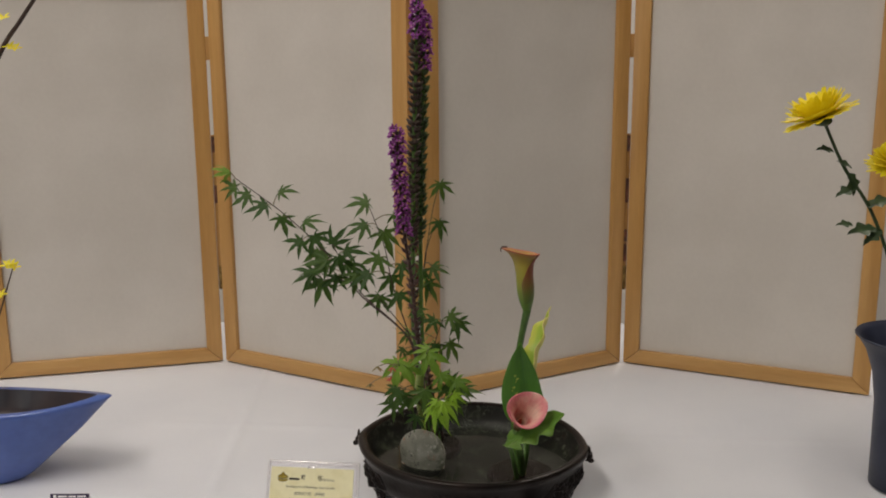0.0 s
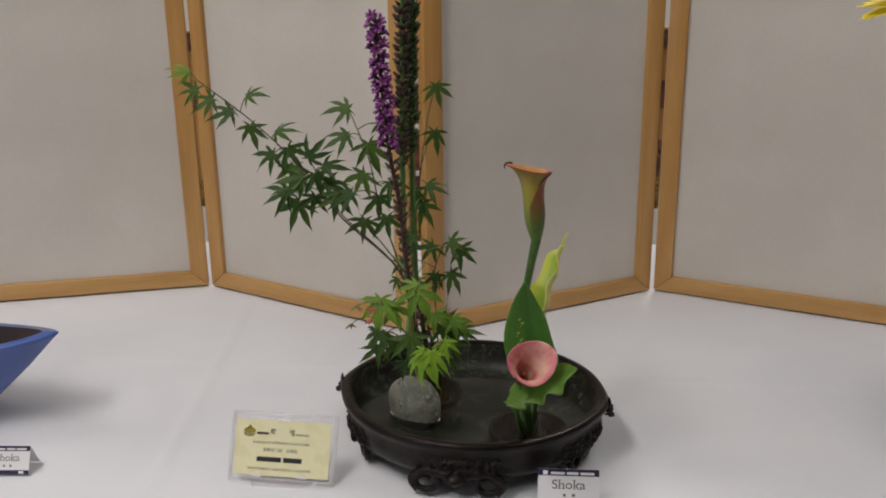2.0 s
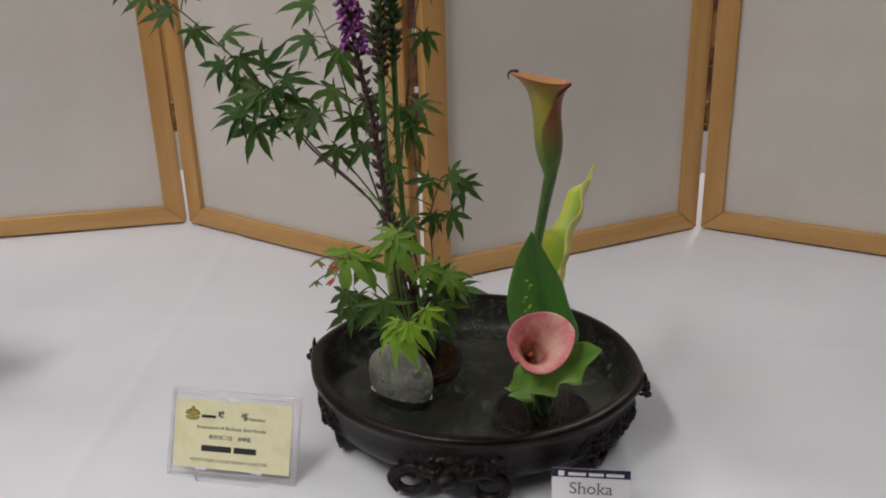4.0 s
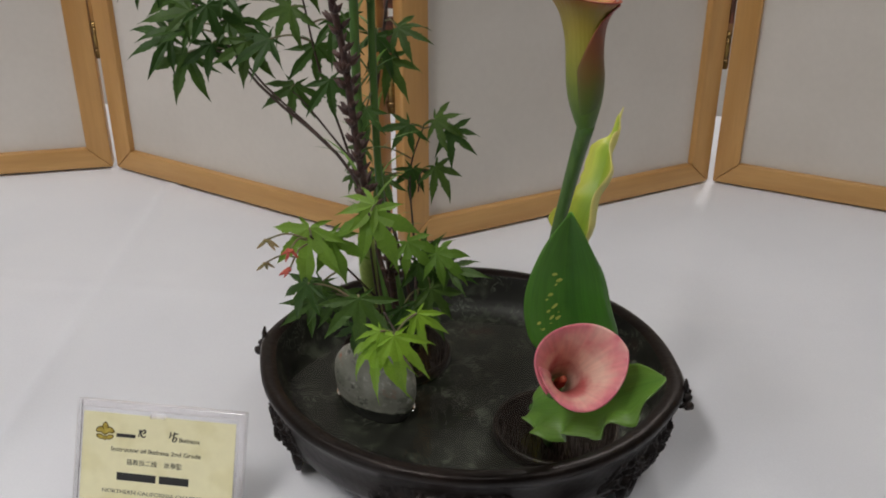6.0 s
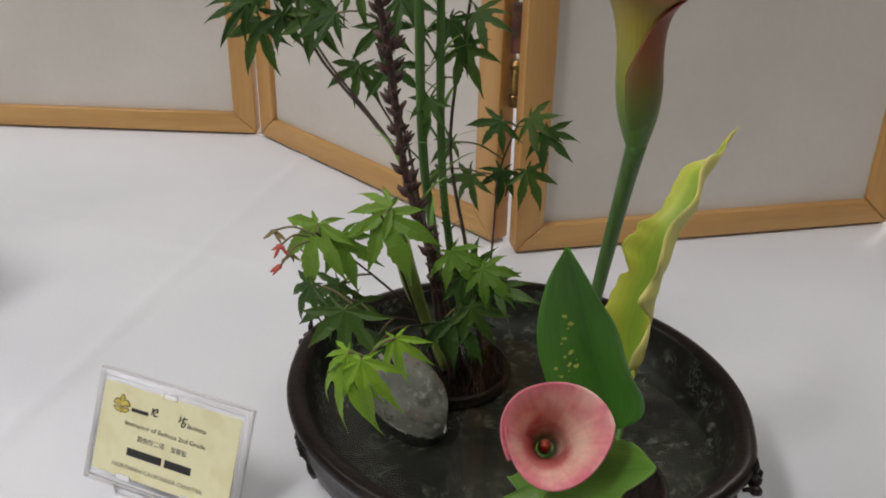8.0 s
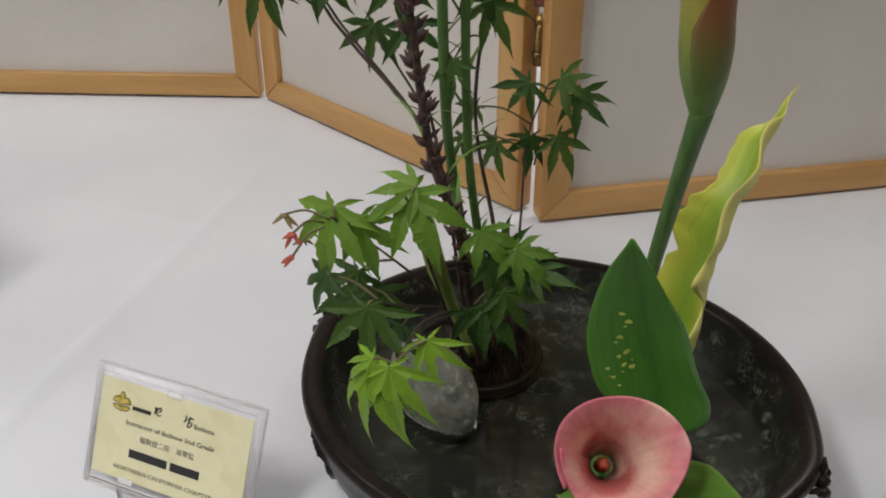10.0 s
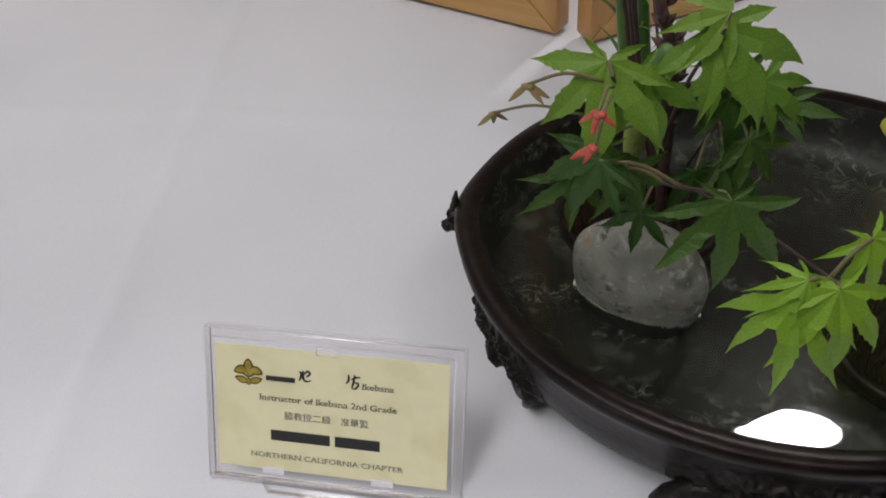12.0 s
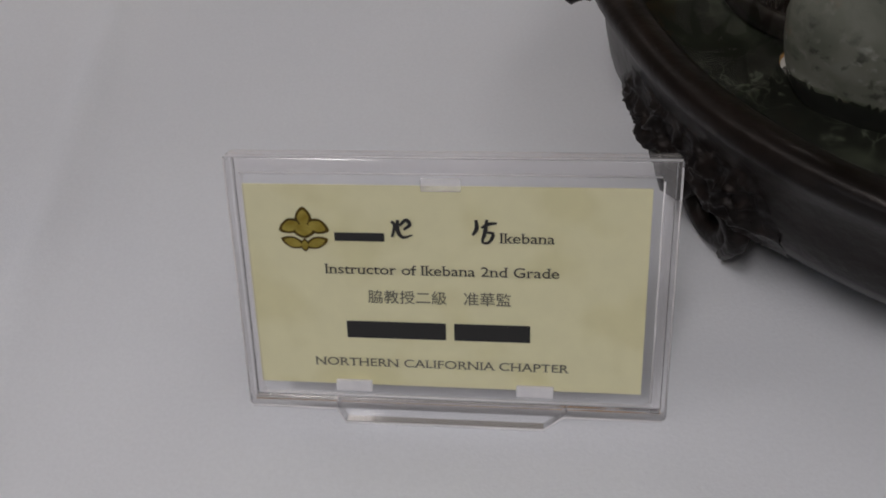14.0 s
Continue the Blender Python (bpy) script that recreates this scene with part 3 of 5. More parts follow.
for k, (jx, jy) in enumerate(JOINTS):
    yy = jy + (0.0025 if k != 1 else 0.014)
    hinge = part("hinge", tube([(0, 0, 0.122), (0, 0, 0.160)], 0.0042 if k == 1 else 0.0026, 10), BRASS, screen, "small brass hinge")
    hinge.location = (jx, yy, 0)
    for z in (0.128, 0.154):
        part("knuckle", tube([(0, 0, z), (0, 0, z + 0.004)], 0.0052 if k == 1 else 0.0032, 10), BRASS, hinge)
    if k != 1:
        part("strip", box((-0.0034, 0.0004, 0.123), (0.0034, 0.0050, 0.369), 0.0006), WOOD, hinge, "wooden strip closing the joint")
    for z0, z1 in ((0.168, 0.196), (0.200, 0.219), (0.262, 0.300), (0.342, 0.367)) if k == 2 else ((0.262, 0.290), (0.342, 0.367)) if k == 0 else ((0.166, 0.205), (0.212, 0.262), (0.27, 0.318), (0.326, 0.37)):
        part("binding", box((-0.005 if k == 1 else -0.0020, -0.0036, z0), (0.005 if k == 1 else 0.0020, 0.002, z1), 0.001), DARKHINGE, hinge, "dark reddish cloth binding")
    part("block", box((-0.0036, -0.001, 0.484), (0.0036, 0.006, 0.519), 0.0006), WOOD, hinge)

# ---- bronze bowl ----
BC, BTURN, BA, BB = (-0.1215, 1.109), -12.5, 0.1295, 0.1185


def bowl_outline(a):
    """Distance of the bowl's outer edge from its middle: an oval drawn out to a blunt point at both ears."""
    r = BA * BB / math.hypot(BB * math.cos(a), BA * math.sin(a))
    s = min(abs(math.sin(a / 2)), abs(math.cos((a - 0.105) / 2)))
    return r + 0.0035 * math.exp(-(s / 0.09) ** 2)


def bowl_ring(k, z, n=96, round_in=0.0):
    out = []
    for i in range(n):
        a = 2 * math.pi * i / n
        r = bowl_outline(a) * k
        if round_in:
            r = r * (1 - round_in) + round_in * 0.125 * k
        out.append((r * math.cos(a), r * math.sin(a), z))
    return out


bowl = thing("bronze_bowl", "dark bronze footed flower bowl with scroll feet on the cloth", "bowl", (BC[0], BC[1], 0.0), BTURN)
OUTER = [(0.55, 0.0125), (0.745, 0.0127), (0.845, 0.0152), (0.903, 0.0203), (0.935, 0.0272), (0.949, 0.0368), (0.960, 0.0464), (0.985, 0.0525), (1.0, 0.0555), (1.0, 0.0585), (0.987, 0.0605), (0.963, 0.0609), (0.936, 0.0604), (0.921, 0.0588)]
INNER = [(0.921, 0.0588), (0.914, 0.0555), (0.905, 0.0495), (0.888, 0.0425), (0.868, 0.0368), (0.830, 0.0318), (0.76, 0.0288), (0.5, 0.0273), (0.02, 0.027)]
OUTER = [(k, z * 0.955) for k, z in OUTER]
INNER = [(k, z * 0.955) for k, z in INNER]
part("body", loft([bowl_ring(k, z) for k, z in OUTER], cap_start=True), BRONZE, bowl)
part("basin", loft([bowl_ring(k, z) for k, z in INNER], cap_end=True), BASIN, bowl, "mottled green-black inside of the bowl")
for side, swing in ((0, 0.0), (math.pi, 0.105)):
    bm = bmesh.new()
    r = bowl_outline(side + swing)
    s = 1 if side == 0 else -1
    blob(bm, (s * (r + 0.0005), 0, 0.0502), 0.0040, (1.1, 1.0, 0.9), 0.25)
    blob(bm, (s * (r + 0.0015), 0.0045, 0.0517), 0.0024, (1, 1, 1), 0.2)
    blob(bm, (s * (r + 0.0028), -0.0035, 0.0472), 0.0032, (1.1, 1, 1), 0.2)
    add_tube(bm, [(s * (r - 0.0006), 0.001, 0.0525), (s * (r + 0.0006), 0.0015, 0.0575), (s * (r - 0.0002), 0.0015, 0.0622)], [0.0024, 0.0017, 0.0006], 8)
    add_tube(bm, [(s * (r - 0.001), 0.007, 0.052), (s * (r + 0.002), 0.004, 0.050), (s * (r + 0.002), -0.004, 0.048), (s * (r - 0.002), -0.009, 0.049)], [0.001, 0.002, 0.002, 0.001], 8)
    bm.transform(Matrix.Rotation(swing, 4, "Z"))
    part("ear", bm, RELIEF, bowl, "small modelled animal-head ear")


def scroll(bm, centre, r0, turns, out, up, thick):
    """A spiral roll of bronze in the plane of the vectors out and up."""
    c, o, u = Vector(centre), Vector(out), Vector(up)
    pts, rad = [], []
    for i in range(30):
        t = i / 29
        a = math.pi * (0.5 + 2 * turns * t)
        r = r0 * (1 - 0.58 * t)
        pts.append(c + o * (r * math.cos(a)) + u * (r * math.sin(a)))
        rad.append(thick * (1 - 0.45 * t))
    add_tube(bm, pts, rad, 8)


for deg, gap_ in ((-83.0, 0.0290), (210, 0.012), (-13, 0.015), (102, 0.0305)):
    a = math.radians(deg)
    d = Vector((math.cos(a), math.sin(a), 0))
    q = Vector((-math.sin(a), math.cos(a), 0))
    r = bowl_outline(a) * (0.915 if gap_ > 0.02 else 0.875)
    bm = bmesh.new()
    for s in (1, -1):
        c = d * r + q * (s * gap_) + Vector((0, 0, 0.0150))
        scroll(bm, c, 0.0112, 1.15, q * (s * 1.22), Vector((0, 0, 1)), 0.0040)
        add_tube(bm, smooth_path([d * (r + 0.004) + q * s * 0.006 + Vector((0, 0, 0.024)), d * (r + 0.002) + q * s * 0.017 + Vector((0, 0, 0.0255)), d * r + q * s * gap_ + Vector((0, 0, 0.0262)), d * r + q * s * (gap_ + 0.0125) + Vector((0, 0, 0.0165)), d * r + q * s * (gap_ + 0.008) + Vector((0, 0, 0.005))], 12), [0.0042] * 9 + [0.0036, 0.003, 0.0024, 0.002], 8)
    blob(bm, d * (r + 0.001) + Vector((0, 0, 0.0225)), 0.0095, (1.0, 1.5, 0.8), 0.3)
    part("foot", bm, RELIEF, bowl, "bronze scroll foot with cloud relief")


def relief_skin(first, last, seed, low, high):
    """A patch of the wall between two angles, modelled into rounded clouds that stand a few millimetres proud."""
    def fn(u, v):
        b = math.radians(first + (last - first) * u)
        z = low + (high - low) * v
        c = Vector((u * (last - first) * 0.0021, v * (high - low), seed))
        f = abs(noise.noise(c * Vector((150, 150, 1)).x)) + 0.5 * abs(noise.noise(c * 330.0))
        rim_ = min(1.0, 5 * u, 5 * (1 - u), 4 * v, 4 * (1 - v))
        rim_ *= min(1.0, max(0.0, 0.5 + 2.2 * noise.noise((b * 9, z * 60, seed)) + 3 * min(u, 1 - u)))
        d = (0.0052 * max(0.0, 0.75 - 1.5 * f) + 0.0004) * rim_ - 0.0010 * (1 - min(1.0, 6 * u, 6 * (1 - u)))
        k = 0.956 - 0.010 * (0.044 - z) / 0.02 - (0.06 * (0.026 - z) / 0.012 if z < 0.026 else 0.0)
        r = bowl_outline(b) * k + d
        return (r * math.cos(b), r * math.sin(b), z + 0.002 * noise.noise(c * 200.0) * rim_)
    return sheet(fn, 96, 48)


for first, last, lo_, hi_ in ((195, 229, 0.015, 0.043), (-38, 4, 0.015, 0.043), (-104, -57, 0.018, 0.044), (78, 126, 0.018, 0.044)):
    part("relief", relief_skin(first, last, first * 0.01, lo_, hi_), RELIEF, bowl, "band of modelled cloud relief")

water = part("water", loft([bowl_ring(0.8700, 0.0360, 96), bowl_ring(0.5, 0.0360, 96), bowl_ring(0.01, 0.0360, 96)], cap_end=True), WATER)
water.matrix_basis = pose(BC[0], BC[1], 0, 0, 0, BTURN)
water.visible_shadow = False
tagged(water, "shallow clear still water filling the bronze bowl", "water", kind="stuff")

# grey stone, standing in the water
bm = bmesh.new()
bmesh.ops.create_icosphere(bm, subdivisions=5, radius=1.0)
for v in bm.verts:
    c = v.co.copy()
    p = Vector((c.x, c.y, c.z))
    p *= 1 + 0.045 * noise.noise(c * 1.6) + 0.012 * noise.noise(c * 6) + 0.005 * noise.noise(c * 17)
    waist = 1.0 if c.z > -0.75 else max(0.55, 1 - 1.2 * (-0.75 - c.z))
    v.co = (p.x * 0.0282 * waist, p.y * 0.0142 * waist, p.z * (0.0268 if c.z > 0 else 0.0345))
stone_pose = pose(-0.1768, 1.0884, 0.0500, 0, 0, -24)
hull = bm.copy()
hull.transform(stone_pose)
tree = BVHTree.FromBMesh(hull)
hull.free()
# below the waterline: wet colour that also holds the painted dark reflection
for f in bm.faces:
    f.material_index = 1 if f.calc_center_median().z < -0.0148 + 0.0012 * noise.noise(f.calc_center_median() * 150) else 0
stone = part("stone", bm, (STONE, WET_SHADED_STONE))
stone.matrix_basis = stone_pose
rings = [[], [], [], []]
for k in range(128):
    t = 2 * math.pi * k / 128
    d = Vector((math.cos(t), math.sin(t), 0))
    hit_, _, _, _ = tree.ray_cast(Vector((-0.1768, 1.0884, 0.0364)) + d * 0.06, -d)
    for ring, (off, up) in zip(rings, ((-0.0003, 0.0006), (0.0003, 0.0003), (0.0007, 0.0001), (0.0014, -0.0001))):
        p = hit_ + d * off
        ring.append((p.x, p.y, 0.0361 + up))
edge_water = part("meniscus", loft(rings), WATER, None)
edge_water.parent = water
edge_water.matrix_parent_inverse = water.matrix_basis.inverted()
edge_water.visible_shadow = False
tagged(stone, "smooth mottled grey river stone standing in the bowl's water", "stone")


# ---- pin holders ----
def pin_holder(x, y, r, top, label):
    ob = thing("pin_holder", label, "pin holder", (x, y, 0.0262), group="pin holders in the bowl")
    h = top - 0.0262
    prof = [(0.90, 0.0), (1.0, 0.002), (1.0, h - 0.0015), (0.985, h), (0.93, h), (0.915, h - 0.0015), (0.91, h - 0.004), (0.02, h - 0.0042)]
    part("dish", loft([[(r * k * math.cos(2 * math.pi * i / 48), r * k * math.sin(2 * math.pi * i / 48), z) for i in range(48)] for k, z in prof], cap_start=True, cap_end=True), PINHOLDER, ob)
    bm = bmesh.new()
    step = r / 9.5
    jit = random.Random(17)
    for i in range(-9, 10):
        for j in range(-10, 11):
            px_, py_ = (i + 0.5 * (j % 2)) * step, j * step * 0.87
            px_, py_ = px_ + jit.uniform(-0.28, 0.28) * step, py_ + jit.uniform(-0.28, 0.28) * step
            if math.hypot(px_, py_) < 0.89 * r:
                add_tube(bm, [(px_, py_, h - 0.0044), (px_, py_, h - 0.001), (px_, py_, h + 0.0012)], [0.00062, 0.0006, 0.0002], 4)
    pins = part("pin_bed", bm, PINS, ob, "dense rows of short metal pins", smooth=False)
    pins["kind"] = "stuff"
    return ob


pin_holder(-0.171, 1.147, 0.037, 0.0352, "round dark brown metal pin holder beside the stone")
pin_holder(-0.067, 1.070, 0.0375, 0.0352, "round dark brown metal pin holder under the calla lilies")


# ---- maple ----
def leaf_mesh(name, seed, material, fall, broad, deep):
    """A palmate maple leaf, seven toothed pointed lobes; base at the origin, middle lobe along y, upper side z; fall: how far the lobes hang; broad: the lobes' width; deep: how far they are cut."""
    rr = random.Random(seed)
    bm = bmesh.new()
    ang = [-128, -82, -41, 0, 41, 82, 128]
    lng = [0.36, 0.74, 0.95, 1.06, 0.95, 0.74, 0.36]
    droop, cup = fall * rr.uniform(0.7, 1.25), rr.uniform(-0.04, 0.08)

    def pt(r, deg, lift=0.0):
        a = math.radians(deg)
        x, y = r * math.sin(a), r * math.cos(a)
        k = 1 - 0.22 * droop * r
        return (x * k, y * k, lift - droop * r ** 1.7 + cup * x * x * 3)

    root = bm.verts.new((0, 0, 0.01))
    mids = [(ang[i] + ang[i + 1]) / 2 for i in range(6)]
    sinus = [bm.verts.new(pt((0.26 + 0.64 * (1 - deep)) * min(lng[i], lng[i + 1]) + 0.05, d, 0.012)) for i, d in enumerate(mids)]
    sinus = [bm.verts.new(pt(0.08, -155))] + sinus + [bm.verts.new(pt(0.08, 155))]
    for i, (d, L) in enumerate(zip(ang, lng)):
        d += rr.uniform(-6, 6)
        L *= rr.uniform(0.88, 1.08)
        turn, bend, twist = rr.uniform(-9, 9), rr.uniform(-0.16, 0.05), rr.uniform(-0.05, 0.05)
        prev = (sinus[i], root, sinus[i + 1])
        for k, (t, w) in enumerate(((0.40, 0.094), (0.50, 0.120), (0.535, 0.102), (0.62, 0.100), (0.65, 0.080), (0.74, 0.066), (0.77, 0.050), (0.87, 0.026), (1.04, 0.0))):
            dd = d + turn * max(0.0, t - 0.4) ** 1.5
            t, w = 1.04 - (1.04 - t) * deep, w * broad
            r = L * t
            hang = bend * max(0.0, t - 0.4) ** 2 * 2
            half = math.degrees(w * (0.55 + 0.45 * L) / r * L) if w else 0.0
            c = bm.verts.new(pt(r, dd, -0.018 + hang))
            if w:
                row = (bm.verts.new(pt(r, dd - half * rr.uniform(0.92, 1.08), 0.016 + hang + twist * t)), c, bm.verts.new(pt(r, dd + half * rr.uniform(0.92, 1.08), 0.016 + hang - twist * t)))
                bm.faces.new((prev[0], prev[1], row[1], row[0])), bm.faces.new((prev[1], prev[2], row[2], row[1]))
                prev = row
            else:
                bm.faces.new((prev[0], prev[1], c)), bm.faces.new((prev[1], prev[2], c))
    bmesh.ops.recalc_face_normals(bm, faces=bm.faces)
    me = bpy.data.meshes.new(name)
    bm.to_mesh(me)
    bm.free()
    me.materials.append(material)
    return me


LEAVES = {k: [leaf_mesh("leaf", 10 * i + j, m, f, w, c) for j in range(8)] for i, (k, m, f, w, c) in enumerate((("d", LEAF, 0.34, 1.06, 0.97), ("l", LEAF_L, 0.55, 1.36, 0.88), ("y", LEAF_Y, 0.85, 1.0, 1.0)))}
FORWARD = {"d": 0.35, "l": 0.6, "y": 0.85}
leaf_rand = random.Random(5)


def leaf(parent, at, deg, size, kind="d", face=(0.1, -0.62, 0.75), forward=None):
    """One leaf at a place: deg is the way its tip points, seen from the front (0 down, 90 to the right)."""
    a = math.radians(deg + leaf_rand.uniform(-8, 8))
    y = Vector((math.sin(a), -(FORWARD[kind] if forward is None else forward) + leaf_rand.uniform(-0.15, 0.15), -math.cos(a))).normalized()
    z = Vector(face) + Vector((leaf_rand.uniform(-0.28, 0.28), leaf_rand.uniform(-0.2, 0.2), leaf_rand.uniform(-0.2, 0.2)))
    z = (z - y * z.dot(y)).normalized()
    x = y.cross(z)
    ob = new("leaf", leaf_rand.choice(LEAVES[kind]))
    m = Matrix((x, y, z)).transposed().to_4x4()
    ob.matrix_basis = Matrix.Translation(at) @ m @ Matrix.Scale(size, 4)
    ob.parent = parent
    return ob


def branch(label, paths, leaves, twig=TWIG, stalk=True):
    """A maple branch: twigs as (points, thick, thin) and leaves as (x, y, z, degrees, size, kind)."""
    ob = thing("maple_branch", label, "branch", group="maple branches in the bowl")
    lines = []
    for pts, r0, r1 in paths:
        part("twig", tube(pts, [r0 * 0.72, (r0 + r1) * 0.33, r1 * 0.75], 7, n=22), twig, ob)
        lines += smooth_path(pts, 40)
    for x, y, z, deg, size, kind in leaves:
        p = Vector((x, y, z))
        leaf(ob, p, deg, size * (0.98 if p.z > 0.2 else 1.0), kind)
        if stalk:
            q = min(lines, key=lambda v: (v - p).length + 0.6 * max(0.0, v.z - p.z))
            if (q - p).length > 0.004:
                mid = (p + q) / 2 + Vector((0, 0, 0.12 * (p - q).length))
                part("leaf_stalk", tube([q, mid, p], 0.0006, 5, n=6), TWIG_G, ob)
    return ob


branch("long maple branch with dark green leaves reaching sideways",
       [([(-0.160, 1.145, 0.03), (-0.178, 1.135, 0.11), (-0.193, 1.126, 0.172), (-0.249, 1.148, 0.216), (-0.285, 1.163, 0.258), (-0.342, 1.187, 0.305), (-0.405, 1.212, 0.345)], 0.0019, 0.0007),
        ([(-0.262, 1.152, 0.232), (-0.28, 1.16, 0.234), (-0.302, 1.168, 0.240)], 0.0009, 0.0006)],
       [(-0.413, 1.214, 0.352, -140, 0.024, "l"), (-0.405, 1.210, 0.335, -95, 0.026, "d"), (-0.388, 1.205, 0.327, -70, 0.027, "d"), (-0.366, 1.194, 0.316, -80, 0.029, "d"), (-0.348, 1.188, 0.332, 110, 0.022, "d"),
        (-0.346, 1.186, 0.303, 5, 0.027, "d"), (-0.318, 1.176, 0.298, 115, 0.027, "d"), (-0.306, 1.171, 0.283, 35, 0.030, "d"), (-0.322, 1.177, 0.276, -65, 0.028, "d"), (-0.300, 1.168, 0.266, -20, 0.031, "d")])
branch("maple branch with a dense clump of dark green leaves",
       [([(-0.163, 1.148, 0.03), (-0.1795, 1.136, 0.11), (-0.1945, 1.1275, 0.1725), (-0.2475, 1.1485, 0.2175), (-0.266, 1.155, 0.244), (-0.283, 1.160, 0.275)], 0.0014, 0.0007)],
       [(-0.284, 1.161, 0.275, 150, 0.028, "d"), (-0.290, 1.162, 0.256, -90, 0.031, "d"), (-0.308, 1.172, 0.238, -75, 0.032, "d"), (-0.296, 1.166, 0.230, -30, 0.033, "d"), (-0.268, 1.156, 0.268, 95, 0.028, "d"),
        (-0.266, 1.155, 0.252, 70, 0.030, "d"), (-0.254, 1.148, 0.242, -15, 0.029, "d"), (-0.278, 1.158, 0.238, -5, 0.028, "d"), (-0.276, 1.150, 0.262, 20, 0.028, "d"), (-0.292, 1.158, 0.246, -110, 0.028, "d")])
branch("upright maple twig with dark green star leaves",
       [([(-0.172, 1.140, 0.03), (-0.188, 1.135, 0.15), (-0.212, 1.148, 0.225), (-0.222, 1.15, 0.275), (-0.240, 1.15, 0.325)], 0.0015, 0.0006),
        ([(-0.196, 1.14, 0.175), (-0.222, 1.148, 0.205), (-0.232, 1.150, 0.214)], 0.001, 0.0006)],
       [(-0.240, 1.15, 0.325, -95, 0.028, "d"), (-0.242, 1.15, 0.300, -70, 0.029, "d"), (-0.222, 1.15, 0.292, 10, 0.034, "d"), (-0.227, 1.15, 0.262, -30, 0.031, "d"), (-0.240, 1.146, 0.244, -60, 0.030, "d"),
        (-0.214, 1.15, 0.240, 0, 0.029, "d"), (-0.228, 1.15, 0.216, -15, 0.028, "d"), (-0.202, 1.145, 0.255, 40, 0.028, "d"), (-0.205, 1.14, 0.222, 10, 0.028, "d"), (-0.210, 1.146, 0.312, 60, 0.026, "d")])
branch("thin dark maple twig among the tall stalks",
       [([(-0.155, 1.165, 0.03), (-0.172, 1.178, 0.1), (-0.186, 1.185, 0.168), (-0.176, 1.19, 0.26)], 0.0022, 0.0012)],
       [(-0.180, 1.16, 0.243, 30, 0.030, "d"), (-0.174, 1.165, 0.228, 50, 0.028, "d"), (-0.168, 1.17, 0.246, 80, 0.026, "d"), (-0.184, 1.14, 0.205, -10, 0.022, "d"), (-0.160, 1.17, 0.30, 10, 0.025, "d"), (-0.158, 1.17, 0.345, 20, 0.024, "d")])
branch("maple twig with dark green leaves beside the screen's joint",
       [([(-0.158, 1.165, 0.03), (-0.163, 1.205, 0.085), (-0.168, 1.235, 0.128), (-0.158, 1.238, 0.163)], 0.0014, 0.0007),
        ([(-0.162, 1.23, 0.115), (-0.160, 1.236, 0.128), (-0.150, 1.236, 0.130)], 0.0008, 0.0005)],
       [(-0.168, 1.235, 0.164, -40, 0.027, "d"), (-0.150, 1.235, 0.168, 80, 0.027, "d"), (-0.140, 1.235, 0.160, 45, 0.028, "d"), (-0.186, 1.232, 0.126, -40, 0.029, "d"), (-0.200, 1.235, 0.146, -60, 0.020, "d"),
        (-0.166, 1.235, 0.131, -5, 0.026, "d"), (-0.150, 1.235, 0.133, 40, 0.027, "d"), (-0.208, 1.235, 0.125, -30, 0.018, "d")])
branch("low maple spray with broad fresh green leaves over the stone",
       [([(-0.170, 1.130, 0.03), (-0.174, 1.10, 0.09), (-0.173, 1.062, 0.150), (-0.169, 1.034, 0.185)], 0.0014, 0.0007),
        ([(-0.174, 1.09, 0.105), (-0.187, 1.055, 0.145), (-0.198, 1.027, 0.175)], 0.0010, 0.0006),
        ([(-0.174, 1.095, 0.095), (-0.178, 1.04, 0.130), (-0.171, 1.002, 0.156)], 0.0009, 0.0006),
        ([(-0.172, 1.10, 0.09), (-0.162, 1.03, 0.130), (-0.149, 0.968, 0.156)], 0.0009, 0.0006)],
       [(-0.170, 1.038, 0.184, 35, 0.030, "l"), (-0.167, 1.040, 0.187, -105, 0.020, "l"), (-0.199, 1.032, 0.177, -10, 0.030, "l"), (-0.190, 1.036, 0.171, 25, 0.024, "l"), (-0.1694, 0.9935, 0.1593, 5, 0.030, "d"),
        (-0.182, 1.060, 0.105, -8, 0.019, "d"), (-0.2055, 1.056, 0.122, -5, 0.025, "d"), (-0.200, 1.024, 0.150, -30, 0.023, "d"), (-0.198, 1.050, 0.137, -25, 0.026, "d"), (-0.190, 1.046, 0.132, 12, 0.023, "d"), (-0.1406, 0.9767, 0.1620, 25, 0.0205, "y"), (-0.1497, 0.9640, 0.1575, 8, 0.0295, "y"), (-0.1560, 0.966, 0.1585, -70, 0.015, "y"), (-0.1575, 0.9655, 0.152, -20, 0.0275, "y")])
branch("low maple spray with green leaves at the foot of the stalks",
       [([(-0.165, 1.140, 0.03), (-0.158, 1.125, 0.075), (-0.147, 1.113, 0.112)], 0.0012, 0.0007)],
       [(-0.146, 1.113, 0.114, 80, 0.028, "d"), (-0.152, 1.090, 0.104, 50, 0.028, "d"), (-0.157, 1.10, 0.138, 60, 0.023, "l"), (-0.148, 1.112, 0.122, 150, 0.020, "d"), (-0.160, 1.092, 0.098, 10, 0.024, "d"),
        (-0.140, 1.100, 0.131, 65, 0.025, "l"), (-0.150, 1.100, 0.124, 5, 0.026, "d"), (-0.134, 1.102, 0.120, 100, 0.024, "d"), (-0.143, 1.092, 0.112, 35, 0.025, "d")])


